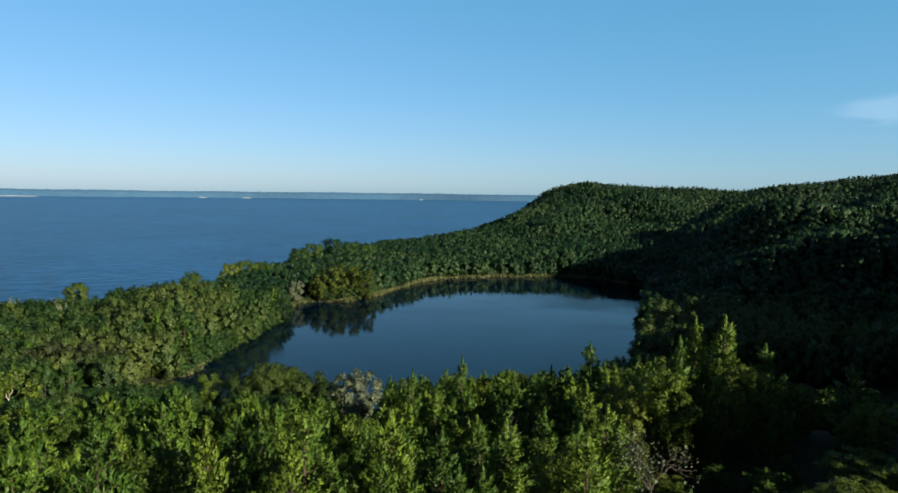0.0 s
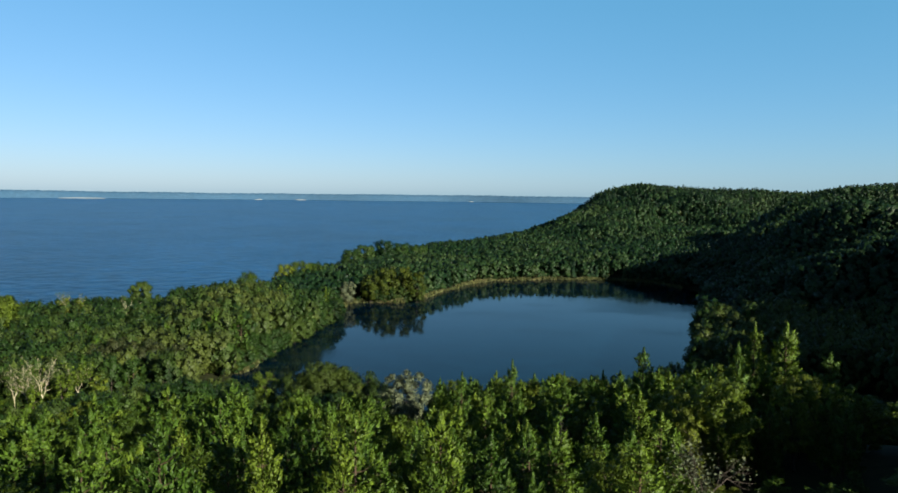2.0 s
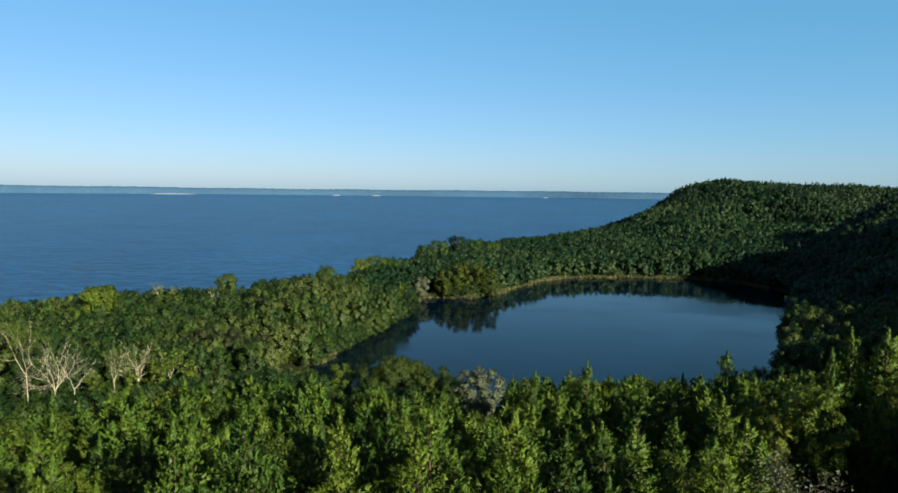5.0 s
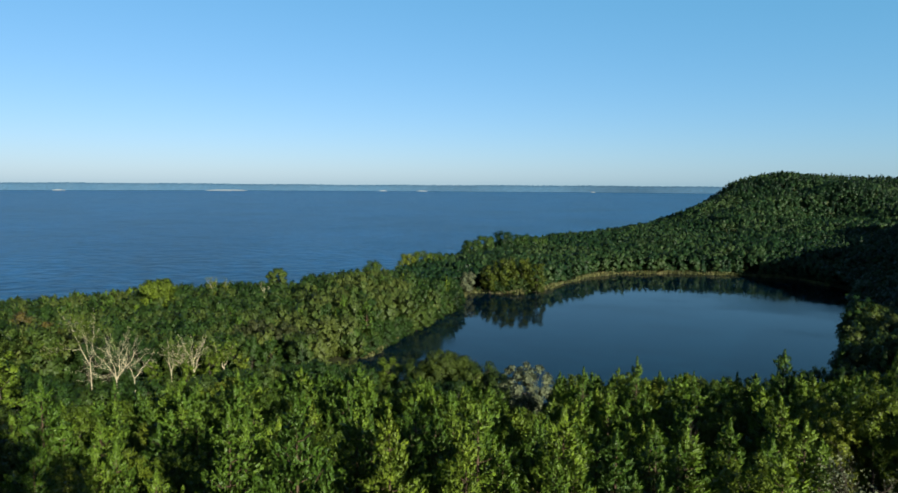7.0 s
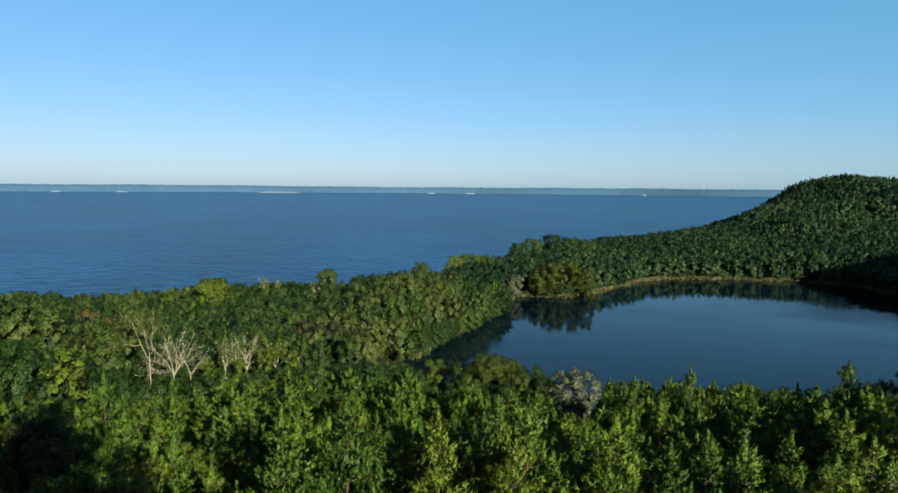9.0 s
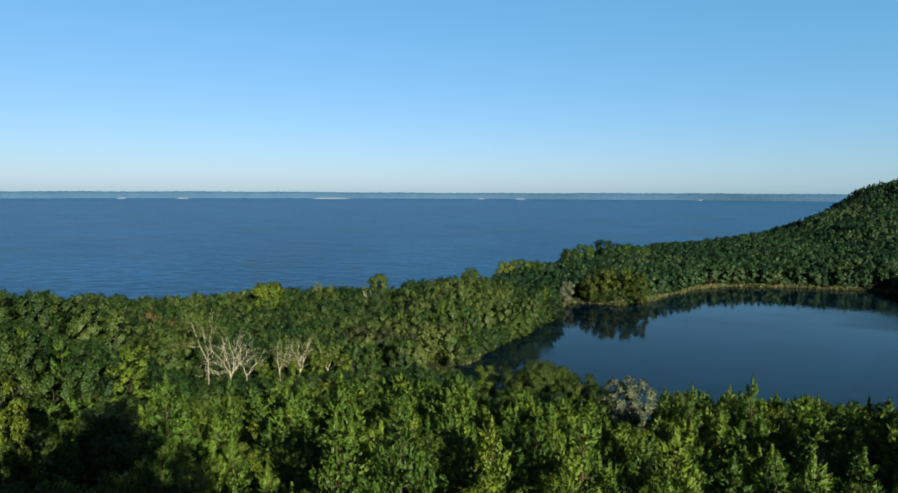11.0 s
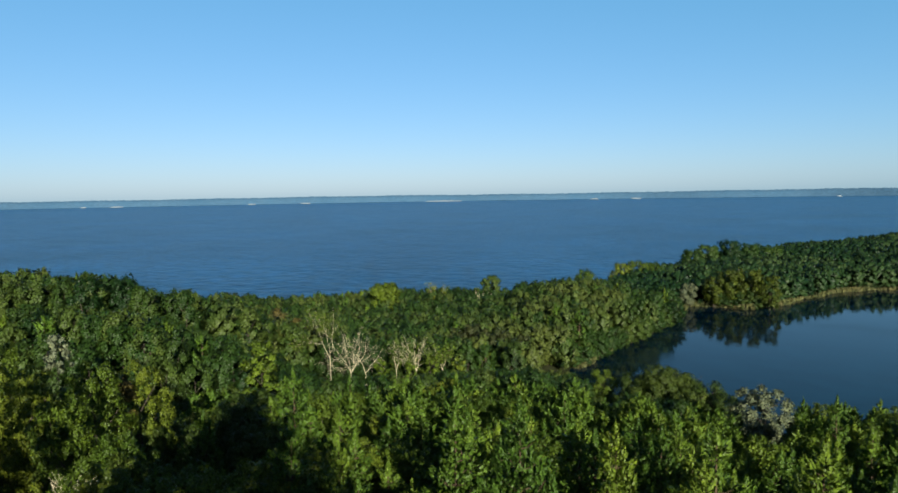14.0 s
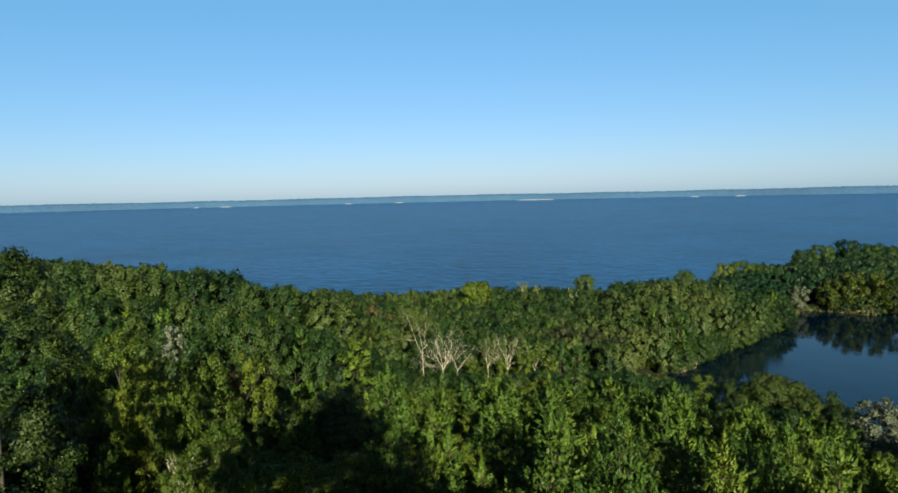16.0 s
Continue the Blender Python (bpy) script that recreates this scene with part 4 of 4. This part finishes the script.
for az, r, top, wide in ((-12.9, 92, -12.8, 1.5), (-1.4, 85, -14.5, 1.0), (-6.1, 86, -15.3, 0.8), (-21.6, 82, -9.9, 1.1), (-23.9, 80, -9.7, 1.4), (-12.1, 70, -16.8, 1.7), (-20.4, 86, -11.6, 1.0),
                         (-27.0, 78, -11.6, 1.2), (-33.0, 70, -12.4, 1.2), (48.9, 71, -14.5, 1.4), (3.2, 88, -15.7, 1.0), (-9.5, 90, -15.0, 1.0), (44.1, 42.6, -19.7, 1.1), (45.6, 40.6, -20.6, 1.0), (31.0, 44, -21.0, 1.0), (14.5, 46, -20.6, 1.1), (4.0, 48, -20.5, 1.2), (-9.0, 54, -18.6, 1.15)):
    single_pine(az, r, top, wide)
dead_tree("bleached bare tree with wide limbs and few green leaves", 45.4, 146, -9.6, 0.5, 2, 1100, M_LEAF, -14.2)
dead_tree("bleached grey bare tree with many stems", 43.6, 143, -11.7, 0.45, 4)
dead_tree("leaning bare pale branches of a dead tree", 42.3, 142, -13.2, 1.0, 2)
dead_tree("thin bare pale tree with a few leaves", 39.5, 146, -12.8, 0.3, 2, 360, M_LEAF)
dead_tree("slender bleached bare tree", 38.7, 146, -13.6, 0.4, 2, 120, M_YELLOW)
dead_tree("upright bare pale tree with fanned branches", 37.7, 146, -12.3, 0.3, 3, 240, M_YELLOW)
dead_tree("half-bare pale tree with yellow leaves", 35.3, 147, -13.2, 0.3, 2, 900, M_YELLOW)
dead_tree("thin pale bare tree by the water", 31.6, 236, -8.5, 0.4, 2, foot=-10.6, forks=4)
dead_tree("thin pale tree with a light crown by the water", 35.6, 240, -7.9, 0.4, 2, 900, M_LEAF, -10.4, 4)
dead_tree("bleached fallen branches among green bushes", 39.8, 120, -17.0, 1.2, 2, foot=-18.2)
dead_tree("slim bare pine stem above the lake", -5.7, 60, -19.2, 0.2, 1, foot=-22.5, forks=3, wood_mat=M_BARK)
dead_tree("sparse pale-leaved tree on the shaded slope", -18.5, 52, -20.2, 0.9, 4, 700, M_SILVER, -24.5, 4, M_BARK, 0.17)
dead_tree("bare brown bush low on the slope", 66.3, 54, -20.3, 0.5, 4, foot=-24)
# unseen trees beside and behind the viewpoint, added for the shadows they cast on the slope
plant(pines, 2, -3, -6.5, 49.3, 0.5, 1.32, 1.9)
def shading_tree(s, off, top, wide):
    """An added tree out of view, beside or behind the viewpoint, by its place along the sun's bearing and off it, with
    its top at a given height.
    """
    x, y = 0.743 * s + 0.669 * off, -0.669 * s + 0.743 * off
    z = float(ground_height(np.array([x]), np.array([y]))[0]) - 0.3
    plant(leafies_b, 1, x, y, z, s + off, (top - z) / LEAF_H, wide)


for s, off, wide in ((1, -27, 0.8), (-2, -29.5, 0.9), (2, -32, 1.0), (-2, -35, 1.1), (3, -38.5, 1.2), (-3, -42, 1.2), (2, -46, 1.3), (-2, -51, 1.3)):
    shading_tree(s, off, 58.7 + 0.384 * s + 0.2 * (-27 - off) + 5.5 * (off < -31), wide)
for s, off, top, wide in ((1, -7.2, 58, 0.8), (2, -3.6, 54.2, 0.55), (0, -9.6, 52.6, 0.45), (3, -0.8, 51.6, 0.45), (7.7, -1.8, 54, 0.8), (4.5, -2.2, 57.3, 0.6), (4.5, 0.5, 54.8, 0.45), (2, -9.0, 57.0, 0.75), (0, -11.6, 54.5, 0.65), (3, -5.4, 57.5, 0.75), (5, -7.6, 60.5, 0.5)):
    shading_tree(s, off, top, wide)
for s, off in ((33, 59.5), (36, 62.5), (32, 66), (36, 69.5), (32, 73), (36, 77), (40, 64), (41, 72)):
    shading_tree(s, off, 55.2 + 0.384 * (s - 33), 1.35)
for s, off, top in ((33, 50, 45.5), (35, 52.5, 47), (32, 55, 47), (35, 57.5, 48.5)):
    shading_tree(s, off, top, 0.8)
for az, r, top, wide in ((66.5, 60, -14.0, 0.9), (64.2, 66, -12.2, 1.0), (68.6, 67, -11.6, 0.9), (62.6, 57, -17.5, 0.8), (66.9, 51, -20.6, 0.6), (70.5, 74, -9.4, 1.0), (61.0, 72, -12.6, 1.0)):
    x, y, z = stand(az, r)
    plant(leafies, rng.integers(4), x, y, z, az, (EYE + r * math.tan(radians(top)) - z) / LEAF_H, wide)
    SPECIAL.append((x, y, 2.4))
near_forest()
shore_fringe(0.0, 0.155, 26)
shore_fringe(0.235, 0.3, 9)
middle_forest()
far_woods()
ridge_woods()


def reed_bed(name, a, b, tall, n):
    """Reeds along the shore, between two fractions of the lake's outline."""
    pts = np.array(LAKE_SHORE)
    i0, i1 = int(a * len(pts)), int(b * len(pts))
    t = rng.uniform(i0, i1 - 1, n)
    k = t.astype(int)
    P = pts[k] + (pts[k + 1] - pts[k]) * (t - k)[:, None]
    d = unit(pts[k + 1] - pts[k])
    P = P + np.stack([d[:, 1], -d[:, 0]], 1) * (rng.uniform(-1, 1.6, n) + 1.2 * np.sin(t * 1.7))[:, None]
    w = rng.uniform(0.05, 0.16, (n, 1)) * unit(rng.normal(size=(n, 2)))
    h = tall * rng.uniform(0.6, 1.25, n) * (0.45 + 0.55 * np.abs(np.sin(t * 0.83 + 1.7 * np.sin(t * 0.31))))
    zero = np.full(n, -0.1)
    lean = rng.normal(size=(n, 2)) * 0.25
    V = np.stack([np.c_[P - w, zero], np.c_[P + w, zero], np.c_[P + w * 0.6 + lean, h], np.c_[P - w * 0.6 + lean, h * 0.9]], 1).reshape(-1, 3)
    i = np.arange(n)[:, None] * 4
    ob = new(name, mesh_np(name, V, np.concatenate([i + [0, 1, 2], i + [0, 2, 3]], 0), M_REED))
    tagged(ob, "strip of dry yellowish reeds along the lake shore", "reeds", kind="stuff")


reed_bed("reed_bed", 0.30, 0.57, 1.9, 13000)
reed_bed("reed_bed", 0.15, 0.29, 2.3, 7000)
reed_bed("reed_bed", 0.0, 0.06, 1.6, 2400)


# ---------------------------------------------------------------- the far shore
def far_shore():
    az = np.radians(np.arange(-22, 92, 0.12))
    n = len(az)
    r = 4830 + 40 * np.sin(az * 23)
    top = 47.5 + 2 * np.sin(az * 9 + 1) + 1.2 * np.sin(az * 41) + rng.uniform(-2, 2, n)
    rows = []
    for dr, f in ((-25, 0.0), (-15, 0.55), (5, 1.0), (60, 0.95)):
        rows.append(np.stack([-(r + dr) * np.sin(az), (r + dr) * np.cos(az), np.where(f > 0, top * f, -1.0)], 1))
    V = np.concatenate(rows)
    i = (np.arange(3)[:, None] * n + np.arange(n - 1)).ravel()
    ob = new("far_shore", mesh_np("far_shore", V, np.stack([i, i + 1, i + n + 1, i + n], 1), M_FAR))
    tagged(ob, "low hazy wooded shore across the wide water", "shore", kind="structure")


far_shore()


def sand_bar(az0, az1, r):
    """A low pale sandbank off the far shore."""
    az = np.radians(np.linspace(az0, az1, 24))
    n = len(az)
    f = np.sin(np.linspace(0, math.pi, n)) ** 0.4
    rows = [np.stack([-(r + dr * f) * np.sin(az), (r + dr * f) * np.cos(az), z * f - 0.3], 1) for dr, z in ((-40, 0.0), (-10, 3.5), (20, 6.0), (60, 5.0))]
    V = np.concatenate(rows)
    i = (np.arange(3)[:, None] * n + np.arange(n - 1)).ravel()
    ob = new("sandbank", mesh_np("sandbank", V, np.stack([i, i + 1, i + n + 1, i + n], 1), M_SAND))
    tagged(ob, "low pale sandbank far across the water", "sandbank", "sandbanks off the far shore")


for az0, az1 in ((63.8, 64.25), (61.2, 62.2), (51.0, 51.7), (46.4, 47.3), (32.9, 36.3), (20.9, 21.6), (17.3, 18.2), (2.4, 2.8)):
    sand_bar(az0, az1, 4700)
